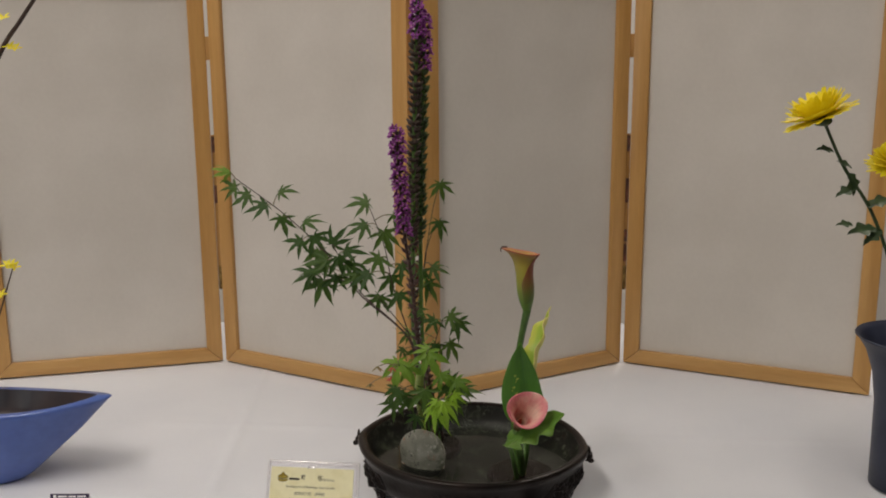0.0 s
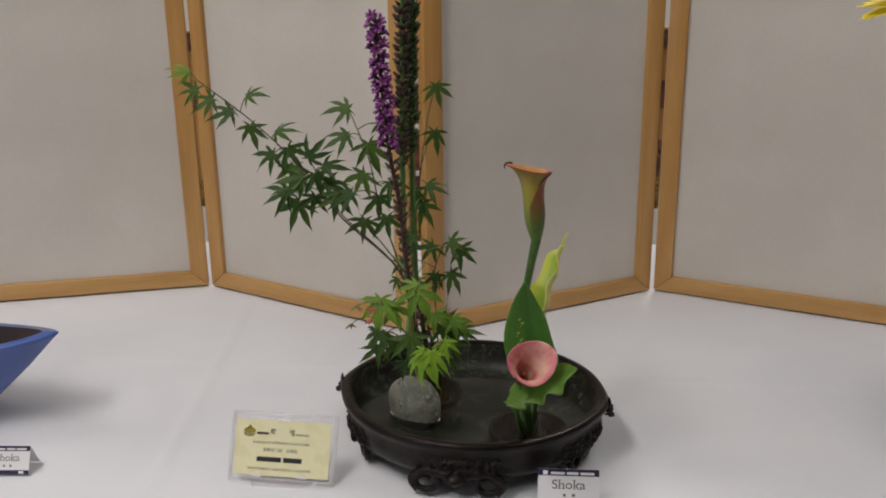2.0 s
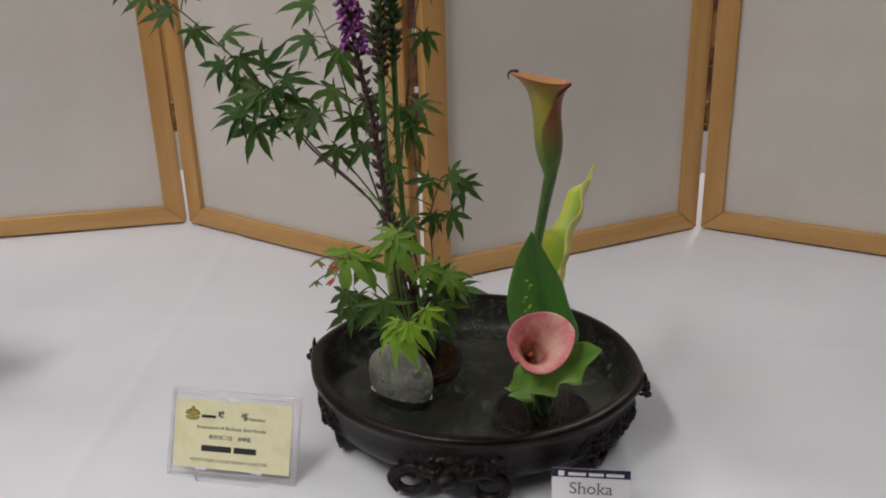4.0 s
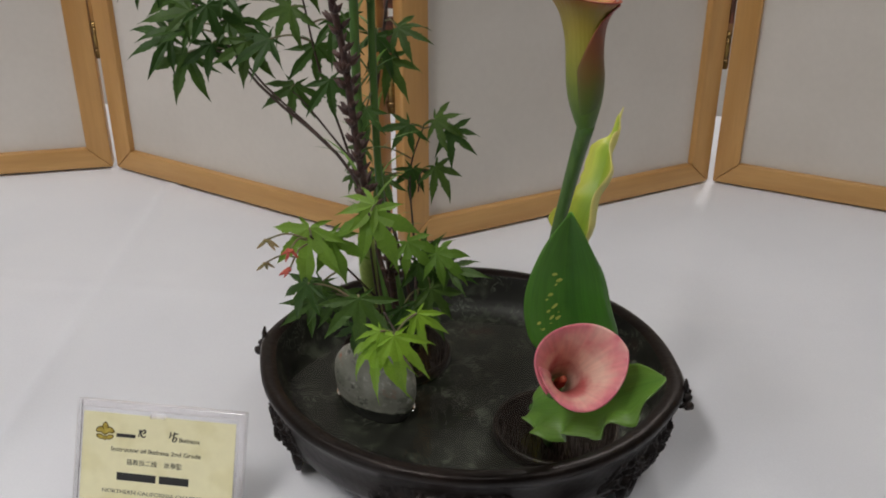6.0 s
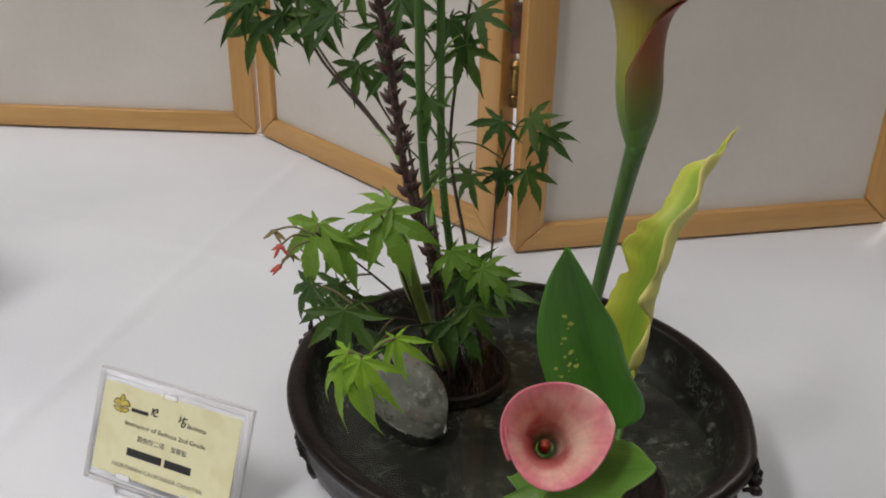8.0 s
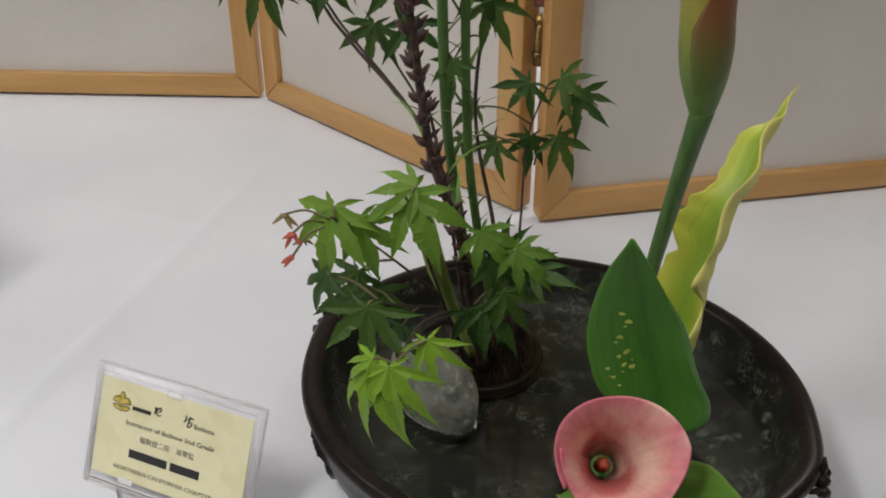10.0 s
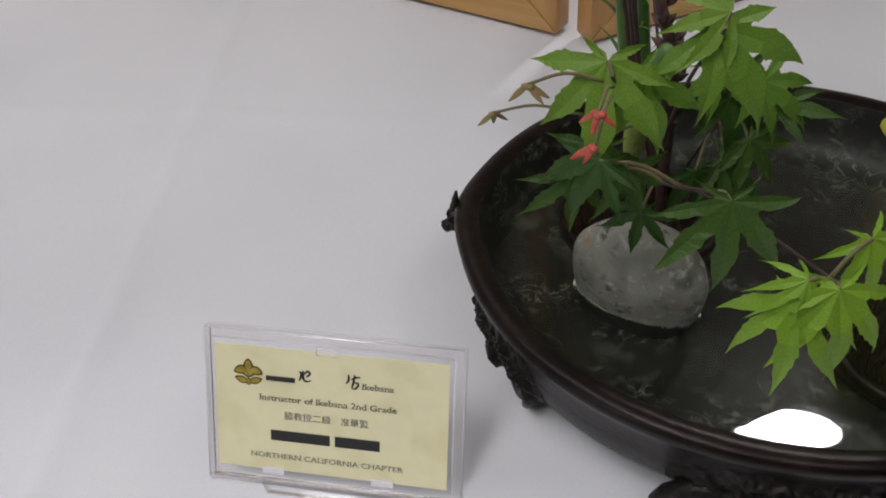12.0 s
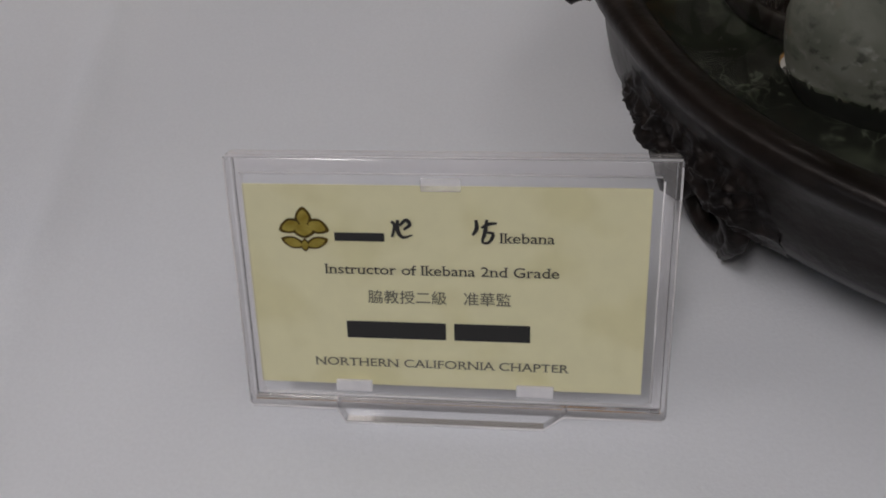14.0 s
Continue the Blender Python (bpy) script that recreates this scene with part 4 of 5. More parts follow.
# winged maple seeds
def seeds(at, material, spread_, label, root):
    ob = thing("maple_seeds", label, "seeds", at, group="maple seeds")
    rr = random.Random(int(at[2] * 10000))
    off = Vector(root) - Vector(at)
    part("stalk", tube([off, off * 0.5 + Vector((0, 0, 0.003)), (0, 0, 0)], 0.0005, 5, n=8), TWIG_G, ob)
    for i in range(3):
        a = math.radians(rr.uniform(0, 360))
        d = Vector((math.cos(a), 0.4 * math.sin(a), -0.7)).normalized()
        s = spread_ * rr.uniform(0.8, 1.2)
        q = d.cross(Vector((0, -0.8, 0.6))).normalized()
        bm = sheet(lambda u, v: tuple(d * (s * v) + q * ((u - 0.5) * s * 0.25 * math.sin(math.pi * min(v * 0.8 + 0.15, 1.0)))), 4, 6, 0.0004)
        part("wing", bm, material, ob)
        bm = bmesh.new()
        blob(bm, d * 0.001, 0.0014, (1, 1, 0.8), 0.1, 1)
        part("seed", bm, material, ob)
    return ob


for at, material, spread_, label, root in (
        ((-0.2025, 1.0025, 0.1795), SAMARA, 0.0070, "red winged maple seeds hanging under the leaves", (-0.198, 1.020, 0.176)),
        ((-0.2028, 1.0018, 0.1700), SAMARA, 0.0070, "red winged maple seeds hanging under the leaves", (-0.198, 1.020, 0.174)),
        ((-0.2205, 1.030, 0.171), SAMARA_B, 0.0064, "brownish winged maple seeds at the spray's edge", (-0.200, 1.030, 0.172)),
        ((-0.2322, 1.0665, 0.1390), SAMARA_B, 0.0070, "brownish winged maple seeds at the spray's edge", (-0.205, 1.032, 0.160))):
    seeds(at, material, spread_, label, root)


# ---- gayfeather stalks ----
def gayfeather(label, pts, stem_r, scale_from, purple_from, seed, scales, leaf_from=0.1, leaf_n=16, skin=None, sparse=False, light=0.35, reach=0.10):
    """A tall flower spike: bare stem with grassy leaves, then bud scales, then tufted purple florets; the limits are heights."""
    ob = thing("gayfeather", label, "flower", group="gayfeather stalks in the bowl")
    rr = random.Random(seed)
    line = smooth_path(pts, 160)
    part("stem", tube(pts, [stem_r, stem_r * 0.9, stem_r * 0.7], 8, n=60), skin or STEM, ob)
    bs, bf, bt = bmesh.new(), bmesh.new(), bmesh.new()
    top = line[-1].z
    turn = 0.0
    z = scale_from
    while z < top:
        i = min(range(len(line)), key=lambda k: abs(line[k].z - z))
        c = line[i]
        turn += 2.399
        a = turn
        d = Vector((math.cos(a), math.sin(a), 0))
        if z < purple_from:
            fade = min(1.0, (z - scale_from) / 0.03)
            s = (0.0025 + 0.0011 * fade) * rr.uniform(0.75, 1.25) * (1.12 if sparse else 1.3)
            p0 = c + d * stem_r * 0.6
            tipd = (d * 0.75 + Vector((0, 0, 1))).normalized()
            q = d.cross(Vector((0, 0, 1)))
            for k in range(3):
                dd = (tipd + q * (k - 1) * 0.45 + d * rr.uniform(-0.1, 0.3)).normalized()
                add_tube(bs, [p0, p0 + dd * s * 0.8, p0 + dd * s * 1.9], [0.0008, 0.0019 * s / 0.0045, 0.0003], 5)
            z += rr.uniform(0.0026, 0.0058) if sparse else 0.0019
        else:
            s = 0.0050 * rr.uniform(0.8, 1.25)
            p0 = c + d * 0.0015
            tipd = (d + Vector((0, 0, 0.55))).normalized()
            add_tube(bt, [p0, p0 + tipd * s * 0.7, p0 + tipd * s * 1.05], [0.0009, 0.0021, 0.0017], 6)
            for k in range(6):
                b = k * math.pi / 3 + rr.uniform(-0.3, 0.3)
                q = d.cross(Vector((0, 0, 1))).normalized()
                w = q * math.cos(b) + tipd.cross(q) * math.sin(b)
                e0 = p0 + tipd * s * 0.9 + w * 0.0012
                e1 = e0 + tipd * s * 0.35 + w * 0.0022
                e2 = e1 + tipd * s * 0.05 * rr.uniform(-1, 2) + w * 0.0018
                add_tube(bf, [e0, e1, e2], [0.0009, 0.0015, 0.0005], 4)
            z += 0.0021
    part("bud_scale_cover", bs, scales, ob, "dry overlapping bud scales")["kind"] = "stuff"
    if len(bf.verts):
        part("calyx", bt, BUDS, ob)
        part("flower_tuft", bf, PURPLE, ob, "tufted purple florets")["kind"] = "stuff"
    else:
        bt.free(), bf.free()
    for k in range(leaf_n):
        z = leaf_from + (scale_from + reach - leaf_from) * (k + rr.random()) / leaf_n
        i = min(range(len(line)), key=lambda j: abs(line[j].z - z))
        a = rr.uniform(0, 2 * math.pi)
        d = Vector((math.cos(a), math.sin(a), 0))
        L = rr.uniform(0.018, 0.034)
        q = d.cross(Vector((0, 0, 1)))
        p0 = line[i]
        up = rr.uniform(0.7, 1.5)
        bm = sheet(lambda u, v: tuple(p0 + d * (L * v * (0.6 + 0.4 * v)) + Vector((0, 0, L * up * (v - 0.45 * v * v))) + q * ((u - 0.5) * 0.0026 * (1 - v ** 2) + 0.0)), 2, 6)
        part("blade", bm, BLADE_L if rr.random() < light else STEM, ob)
    return ob


gayfeather("short purple gayfeather spike with dry brown scales below", [(-0.165, 1.135, 0.03), (-0.170, 1.108, 0.128), (-0.181, 1.098, 0.175), (-0.187, 1.085, 0.253), (-0.193, 1.07, 0.306), (-0.198, 1.045, 0.415)], 0.0023, 0.10, 0.300, 1, BUDS, leaf_n=5, skin=BUDS, sparse=True)
gayfeather("tall purple gayfeather spike with a dark scaly stalk", [(-0.170, 1.155, 0.03), (-0.183, 1.152, 0.11), (-0.189, 1.142, 0.19), (-0.1865, 1.13, 0.35), (-0.179, 1.12, 0.546), (-0.177, 1.115, 0.600)], 0.0030, 0.27, 0.505, 2, BUDS_G, leaf_n=22)
gayfeather("tall purple gayfeather spike with a green stem", [(-0.160, 1.16, 0.03), (-0.175, 1.155, 0.11), (-0.180, 1.148, 0.19), (-0.179, 1.142, 0.35), (-0.174, 1.132, 0.47), (-0.172, 1.128, 0.530)], 0.0026, 0.28, 0.470, 3, BUDS_N, leaf_n=34, light=0.75, reach=0.17)

stub = thing("cut_stem", "pale green cut leaf sheath among the stalks", "stem", (0, 0, 0))
part("sheath", tube([(-0.172, 1.140, 0.036), (-0.179, 1.128, 0.072), (-0.181, 1.105, 0.112), (-0.178, 1.080, 0.150)], [0.0024, 0.0030, 0.0052, 0.0048], 10, n=18), STEM_L, stub)
part("tip", tube([(-0.178, 1.080, 0.149), (-0.1775, 1.076, 0.157)], [0.0044, 0.0022], 8), STEM, stub)


# ---- calla lilies ----
def basis(axis, toward):
    z = Vector(axis).normalized()
    x = Vector(toward)
    x = (x - z * x.dot(z)).normalized()
    return x, z.cross(x), z


def along(table, v):
    """A smooth value at v from evenly spaced numbers."""
    k = v * (len(table) - 1)
    i = min(int(k), len(table) - 2)
    t = k - i
    b, c = table[i], table[i + 1]
    a = table[i - 1] if i else 2 * b - c
    d = table[i + 2] if i + 2 < len(table) else 2 * c - b
    return 0.5 * (2 * b + (c - a) * t + (2 * a - 5 * b + 4 * c - d) * t * t + (3 * b - a - 3 * c + d) * t ** 3)


def spathe(base, axis, tip_dir, length, radii, tip, wrap=1.12, slant=0.1, ripple=0.0, flare=0.0):
    """A calla flower's single rolled petal: a funnel that widens, turns its rim out and draws out to a tip."""
    x, y, z = basis(axis, tip_dir)
    b = Vector(base)

    def fn(u, v):
        a = (u - 0.5) * 2 * math.pi * wrap
        lean = math.cos(a * 0.5) ** 2
        r = along(radii, v) + 0.0018 * (u - 0.5) * min(1, v * 2)
        h = length * (v - 0.12 * v ** 6) * (1 + slant * (lean - 0.5) * v)
        peak = max(0.0, 1 - abs(a) / 0.6) ** 1.6 * v ** 5
        r += flare * lean * v * v + tip * peak + ripple * v ** 4 * math.sin(3 * a + 0.8)
        h += tip * 0.1 * peak + ripple * v ** 4 * math.cos(2 * a + 0.4)
        return tuple(b + x * (r * math.cos(a)) + y * (r * math.sin(a)) + z * h)
    return sheet(fn, 64, 34, 0.0006)


pink = thing("calla_lily", "open pink calla lily leaning out over the bowl's edge", "flower", group="calla lilies")
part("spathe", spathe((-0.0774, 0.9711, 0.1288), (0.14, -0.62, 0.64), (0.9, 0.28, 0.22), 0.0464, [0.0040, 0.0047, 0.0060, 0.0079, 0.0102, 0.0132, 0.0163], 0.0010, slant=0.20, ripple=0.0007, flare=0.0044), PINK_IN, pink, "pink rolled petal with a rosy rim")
part("spadix", tube([(-0.0772, 0.9692, 0.1307), (-0.0760, 0.9626, 0.1373), (-0.0748, 0.9569, 0.1430)], [0.0024, 0.0026, 0.0014], 10, n=14), SPADIX, pink, "orange-red spadix")
part("stem", tube([(-0.066, 1.066, 0.036), (-0.070, 1.035, 0.070), (-0.0771, 0.9763, 0.1241)], [0.0042, 0.0042, 0.0046], 12, n=18), STEM, pink)

tall = thing("calla_lily", "tall golden calla lily with a reddish rim", "flower", group="calla lilies")
TB, TAX, TLEN = Vector((-0.0640, 1.0488, 0.2245)), Vector((-0.085, 0.05, 1.0)).normalized(), 0.0735
TRAD = [0.0034, 0.0060, 0.0080, 0.0088, 0.0087, 0.0085, 0.0089, 0.0101, 0.0128, 0.0172]
part("spathe", spathe(TB, TAX, (-1.0, -0.15, 0.0), TLEN, TRAD, 0.0040, wrap=1.0, slant=0.14, ripple=0.0006), GOLD_SPATHE, tall, "golden green rolled petal")


def fold(u, v):
    """The overlapping edge: its free side runs slantwise from the rim down across the front."""
    vv = 0.12 + 0.86 * v
    free = -0.25 - 1.75 * max(0.0, (1 - vv) / 0.5) if vv > 0.5 else -2.0
    a = free + (0.9 - free) * u
    r = along(TRAD, vv) - 0.0009 + 0.0018 * min(1.0, (vv - 0.12) / 0.3)
    x, y, z = basis(TAX, (1, 0, 0))
    return tuple(TB + x * (r * math.cos(a)) + y * (r * math.sin(a)) + z * (TLEN * (vv - 0.12 * vv ** 6) * 0.955 - 0.002))


TIPP = TB + TAX * (TLEN * 0.95) + Vector((-0.0185, -0.0028, 0))
part("tip", tube([TIPP + Vector((0.003, 0.0005, 0.0004)), TIPP + Vector((-0.0016, 0, 0.0006)), TIPP + Vector((-0.0036, 0, -0.0018)), TIPP + Vector((-0.0030, 0, -0.0050))], [0.0012, 0.0009, 0.0006, 0.0003], 6, n=10), TWIG, tall, "thin hooked tip")
part("fold", sheet(fold, 20, 28, 0.0005), RUST_SPATHE, tall, "rust-red overlapping edge of the petal")
part("stem", tube([(-0.0712, 1.0690, 0.035), (-0.0765, 1.0665, 0.095), (-0.0774, 1.0672, 0.130), (-0.0748, 1.0658, 0.156), (-0.0683, 1.0559, 0.2008), (-0.0639, 1.0485, 0.2285)], [0.0030, 0.0029, 0.0029, 0.0031, 0.0036, 0.0043], 12, n=30), STEM, tall)
part("spadix", tube([TB + TAX * 0.012, TB + TAX * 0.046], [0.0028, 0.0016], 8), SPADIX, tall)


def blade(pts, normals, widths, n=28, m=14, fold_=0.25, wave=0.0, waves=5, roll=0.0, scallop=0.0, skew=0.0):
    """A broad leaf along pts: widths from base to tip, folded along the midrib, with a wavy edge."""
    line = smooth_path(pts, n)
    nn = smooth_path(normals, n)

    def width(v):
        return max(0.0006, along(widths, v))

    def fn(u, v):
        i = min(int(round(v * n)), n)
        t = (line[min(i + 1, n)] - line[max(i - 1, 0)]).normalized()
        z = (nn[i] - t * nn[i].dot(t)).normalized()
        x = t.cross(z)
        s = u * 2 - 1
        w = width(v) * (1 + min(1.0, 5 * (1 - v)) * 2.0 * scallop * noise.noise((v * waves * 2.0, 3.1 if s < 0 else 8.4, 0.5)) + 0.35 * scallop * noise.noise((v * waves * 5.0, s, 2.0)))
        if s < 0:
            w *= 1 + skew * (1 - v) ** 1.6
        curl = roll * s * s * (1.6 * abs(s) if s > 0 else 0.6)
        return tuple(line[i] + x * (s * w * (1 - 0.35 * curl)) + z * (w * (fold_ * abs(s) + curl) + wave * min(1.0, 4 * (1 - v)) * abs(s) ** 2 * (0.55 * math.sin(waves * 2 * math.pi * v + (1.3 if s > 0 else 0)) + 1.1 * noise.noise((v * waves * 1.7, 1.0 + s, 4.0)))))
    return sheet(fn, m, n, 0.0006)


green = thing("calla_leaf", "broad dark green calla leaf with pale flecks", "leaf", group="calla leaves")
GP, GN, GW = [(-0.0602, 1.029, 0.102), (-0.0672, 1.013, 0.143), (-0.0716, 0.993, 0.180), (-0.0754, 0.9715, 0.2160)], [(-0.24, -0.78, 0.45), (-0.24, -0.78, 0.48), (-0.22, -0.78, 0.45), (-0.15, -0.8, 0.4)], [0.0030, 0.0190, 0.0224, 0.0215, 0.0185, 0.0140, 0.0080, 0.0004]
part("blade", blade(GP, GN, GW, fold_=0.16, wave=0.0012, waves=2.3, skew=0.12), GREEN_BLADE, green)
part("leaf_stalk", tube([(-0.064, 1.070, 0.036), (-0.062, 1.050, 0.07), (-0.063, 1.028, 0.112)], 0.0024, 8, n=8), STEM, green)
fr = random.Random(8)
bm = bmesh.new()
gl, gn = smooth_path(GP, 28), smooth_path(GN, 28)
for k in range(30):
    v, s_ = fr.choice(((0.08, -0.85), (0.14, -0.66), (0.25, -0.62), (0.33, -0.42), (0.44, -0.50), (0.58, -0.30)))
    v, s_ = v + fr.uniform(-0.035, 0.035), s_ + fr.uniform(-0.13, 0.13)
    i = int(v * 28 + 0.5)
    t = (gl[i + 1] - gl[i - 1 if i else 0]).normalized()
    z = (gn[i] - t * gn[i].dot(t)).normalized()
    x = t.cross(z)
    w = along(GW, v)
    c = gl[i] + x * (s_ * w) + z * (w * 0.16 * abs(s_) + 0.0010)
    a_ = fr.uniform(0.0004, 0.0011)
    b_ = a_ * fr.uniform(1.2, 3.5)
    bm.faces.new([bm.verts.new(c + x * (a_ * math.cos(q)) + (t + x * 0.5) * (b_ * math.sin(q))) for q in (0, 1.05, 2.1, 3.14, 4.2, 5.25)])
part("flecks", bm, FLECK, green, "pale yellow flecks", smooth=False)["kind"] = "stuff"
yellow = thing("calla_leaf", "wavy yellow-green calla leaf standing behind the lilies", "leaf", group="calla leaves")
part("blade", blade([(-0.0620, 1.126, 0.052), (-0.0588, 1.127, 0.090), (-0.0545, 1.129, 0.126), (-0.0475, 1.131, 0.155), (-0.0370, 1.156, 0.179), (-0.0251, 1.204, 0.1888)], [(-0.4, -0.75, 0.4), (-0.45, -0.65, 0.4), (-0.55, -0.6, 0.45), (-0.6, -0.6, 0.5), (-0.55, -0.65, 0.45), (-0.5, -0.7, 0.4)], [0.0012, 0.0150, 0.0188, 0.0158, 0.0076, 0.0004], n=90, m=24, fold_=0.24, wave=0.0056, waves=5.2, roll=0.42, scallop=0.40), YELLOW_BLADE, yellow)
part("leaf_stalk", tube([(-0.062, 1.096, 0.034), (-0.061, 1.112, 0.042), (-0.0615, 1.127, 0.056)], [0.0022, 0.0022, 0.0030], 10, n=10), STEM, yellow)
low = thing("calla_leaf", "curled green calla leaf under the pink lily", "leaf", group="calla leaves")
part("blade", blade([(-0.0864, 0.9787, 0.1108), (-0.0712, 0.9626, 0.1250), (-0.0542, 0.9503, 0.1382), (-0.0344, 0.9408, 0.1553)], [(0.0, -0.55, 0.8), (0.05, -0.5, 0.85), (0.1, -0.5, 0.85), (0.2, -0.4, 0.9)], [0.0070, 0.0130, 0.0165, 0.0182, 0.0184, 0.0174, 0.0148, 0.0100, 0.0008], n=60, m=20, fold_=0.12, wave=0.0060, waves=4.4, scallop=0.15), LOW_BLADE, low)
part("leaf_stalk", tube([(-0.072, 1.055, 0.032), (-0.080, 1.010, 0.082), (-0.0859, 0.9796, 0.1108)], 0.0024, 8, n=10), STEM, low)


# ---- printed cards ----
def words(name, text, parent, material, x, y, size, z=0.0006, width=None, align="CENTER", label="", serif=False):
    cu = bpy.data.curves.new(name, "FONT")
    cu.body, cu.size, cu.align_x, cu.align_y = text, size, align, "CENTER"
    tmp = bpy.data.objects.new(name, cu)
    scene.collection.objects.link(tmp)
    dg = bpy.context.evaluated_depsgraph_get()
    me = bpy.data.meshes.new_from_object(tmp.evaluated_get(dg))
    bpy.data.objects.remove(tmp)
    if serif:
        # feet on the stroke ends: short level edges of the outline get a thin bar
        bm = bmesh.new()
        bm.from_mesh(me)
        ends = []
        for e in bm.edges:
            a, b = e.verts[0].co, e.verts[1].co
            if len(e.link_faces) == 1 and abs(a.y - b.y) < 1e-5 * size and 0.04 * size < abs(a.x - b.x) < 0.20 * size:
                up = 1 if e.link_faces[0].calc_center_median().y < a.y else -1
                ends.append((min(a.x, b.x), max(a.x, b.x), a.y, up))
        for xa, xb, ye, up in ends:
            y0_, y1_ = (ye - 0.035 * size, ye + 0.006 * size) if up > 0 else (ye - 0.006 * size, ye + 0.035 * size)
            q = [bm.verts.new((px_, py_, 0.00001)) for px_, py_ in ((xa - 0.07 * size, y0_), (xb + 0.07 * size, y0_), (xb + 0.07 * size, y1_), (xa - 0.07 * size, y1_))]
            bm.faces.new(q)
        bm.to_mesh(me)
        bm.free()
    me.materials.clear()
    me.materials.append(material)
    ob = new(name, me)
    xs = [v.co.x for v in me.vertices]
    k = width / (max(xs) - min(xs)) if width and xs else 1.0
    ob.matrix_basis = Matrix.Translation((x, y, z)) @ Matrix.Diagonal((k, 1, 1, 1))
    ob.parent = parent
    if label:
        ob["label"] = label
    return ob


def bars(name, parent, material, rects, z=0.0004):
    bm = bmesh.new()
    for x0, y0, x1, y1 in rects:
        vs = [bm.verts.new(p) for p in ((x0, y0, z), (x1, y0, z), (x1, y1, z), (x0, y1, z))]
        bm.faces.new(vs)
    return part(name, bm, material, parent, smooth=False)


holder = thing("name_card_holder", "clear acrylic stand holding a cream name card", "card holder", (-0.2939, 1.0090, 0.0006), -5.0)
LEAN = pose(0, 0, 0, 64.6)
HW, HT, HB = 0.0500, 0.0674, 0.0037
PL, PR, PB, PT = -0.0466, 0.0440, 0.0099, 0.0602


def ring_band(outlines, n=6):
    """A rounded frame: the stacked outlines (left, right, low, high, corner radius, depth) from the front's inner edge over the front to the back."""
    rings = []
    for x0, x1, y0, y1, r, z in outlines:
        ring = []
        for cx0, cy0, first in ((x1 - r, y1 - r, 0), (x0 + r, y1 - r, 90), (x0 + r, y0 + r, 180), (x1 - r, y0 + r, 270)):
            for k in range(n + 1):
                q = math.radians(first + 90 * k / n)
                ring.append((cx0 + r * math.cos(q), cy0 + r * math.sin(q), z))
        rings.append(ring)
    return loft(rings)


def mould(d, z, r):
    """The holder's outline drawn in by d at depth z."""
    return (-HW + d, HW - d, HB + d, HT - d, r, z)


# one moulded rim: outer wall, rounded front shoulder, a step down to the card's bed
rim = part("rim", ring_band([mould(0.0, -0.0030, 0.0012), mould(0.0, 0.0006, 0.0012), mould(0.0004, 0.0013, 0.0012), mould(0.0012, 0.0016, 0.0014), mould(0.0030, 0.0016, 0.0020), mould(0.0037, 0.0012, 0.0022), mould(0.0040, 0.0002, 0.0022)]), ACRYLIC_R, holder, "clear moulded acrylic rim")
rim.matrix_basis = LEAN
back = part("back_plate", box((-HW + 0.001, HB + 0.001, -0.0034), (HW - 0.001, HT - 0.001, -0.0014), 0.0004), ACRYLIC_W, holder, smooth=False)
back.matrix_basis = LEAN
bm = bmesh.new()
outline = [(-0.0282, HB + 0.0016), (-0.0276, HB - 0.0006), (-0.0262, 0.0), (0.0216, 0.0), (0.0252, HB - 0.0008), (0.0272, HB + 0.0016)]
low_, top_ = [bm.verts.new((x, y, -0.0020)) for x, y in outline], [bm.verts.new((x, y, 0.0012)) for x, y in outline]
bm.faces.new(low_[::-1]), bm.faces.new(top_)
for i in range(len(outline)):
    j = (i + 1) % len(outline)
    bm.faces.new((low_[i], low_[j], top_[j], top_[i]))
foot_ = part("foot", bm, ACRYLIC_W, holder, "clear acrylic tab standing on the cloth", smooth=False)
foot_.matrix_basis = LEAN
leg_ = part("prop", box((-0.026, -0.0008, 0.0), (0.022, 0.0008, 0.040), 0.0003), ACRYLIC_W, holder, "clear acrylic prop behind", smooth=False)
leg_.matrix_basis = Matrix.Translation((0, 0.037, 0.0)) @ pose(0, 0, 0, 22)
# highlights put in as pale tubes where cut and moulded edges catch the lamps
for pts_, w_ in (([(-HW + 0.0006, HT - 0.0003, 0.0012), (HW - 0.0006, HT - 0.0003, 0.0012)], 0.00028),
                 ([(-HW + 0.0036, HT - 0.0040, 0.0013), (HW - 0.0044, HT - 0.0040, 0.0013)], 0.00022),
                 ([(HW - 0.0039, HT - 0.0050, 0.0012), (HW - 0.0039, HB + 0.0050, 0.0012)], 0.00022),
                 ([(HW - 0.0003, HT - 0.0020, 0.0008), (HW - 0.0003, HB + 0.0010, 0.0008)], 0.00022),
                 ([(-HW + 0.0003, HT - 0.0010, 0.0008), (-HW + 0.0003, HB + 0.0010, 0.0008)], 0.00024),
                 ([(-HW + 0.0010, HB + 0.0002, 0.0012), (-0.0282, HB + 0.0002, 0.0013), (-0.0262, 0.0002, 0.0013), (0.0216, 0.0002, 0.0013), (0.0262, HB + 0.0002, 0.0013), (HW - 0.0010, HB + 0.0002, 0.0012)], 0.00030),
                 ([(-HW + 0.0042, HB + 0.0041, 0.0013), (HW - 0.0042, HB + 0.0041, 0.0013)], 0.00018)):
    e_ = part("edge", tube(pts_, w_, 6), ACRYLIC_GLINT, holder, "painted bright glint along an acrylic edge")
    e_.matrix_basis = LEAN
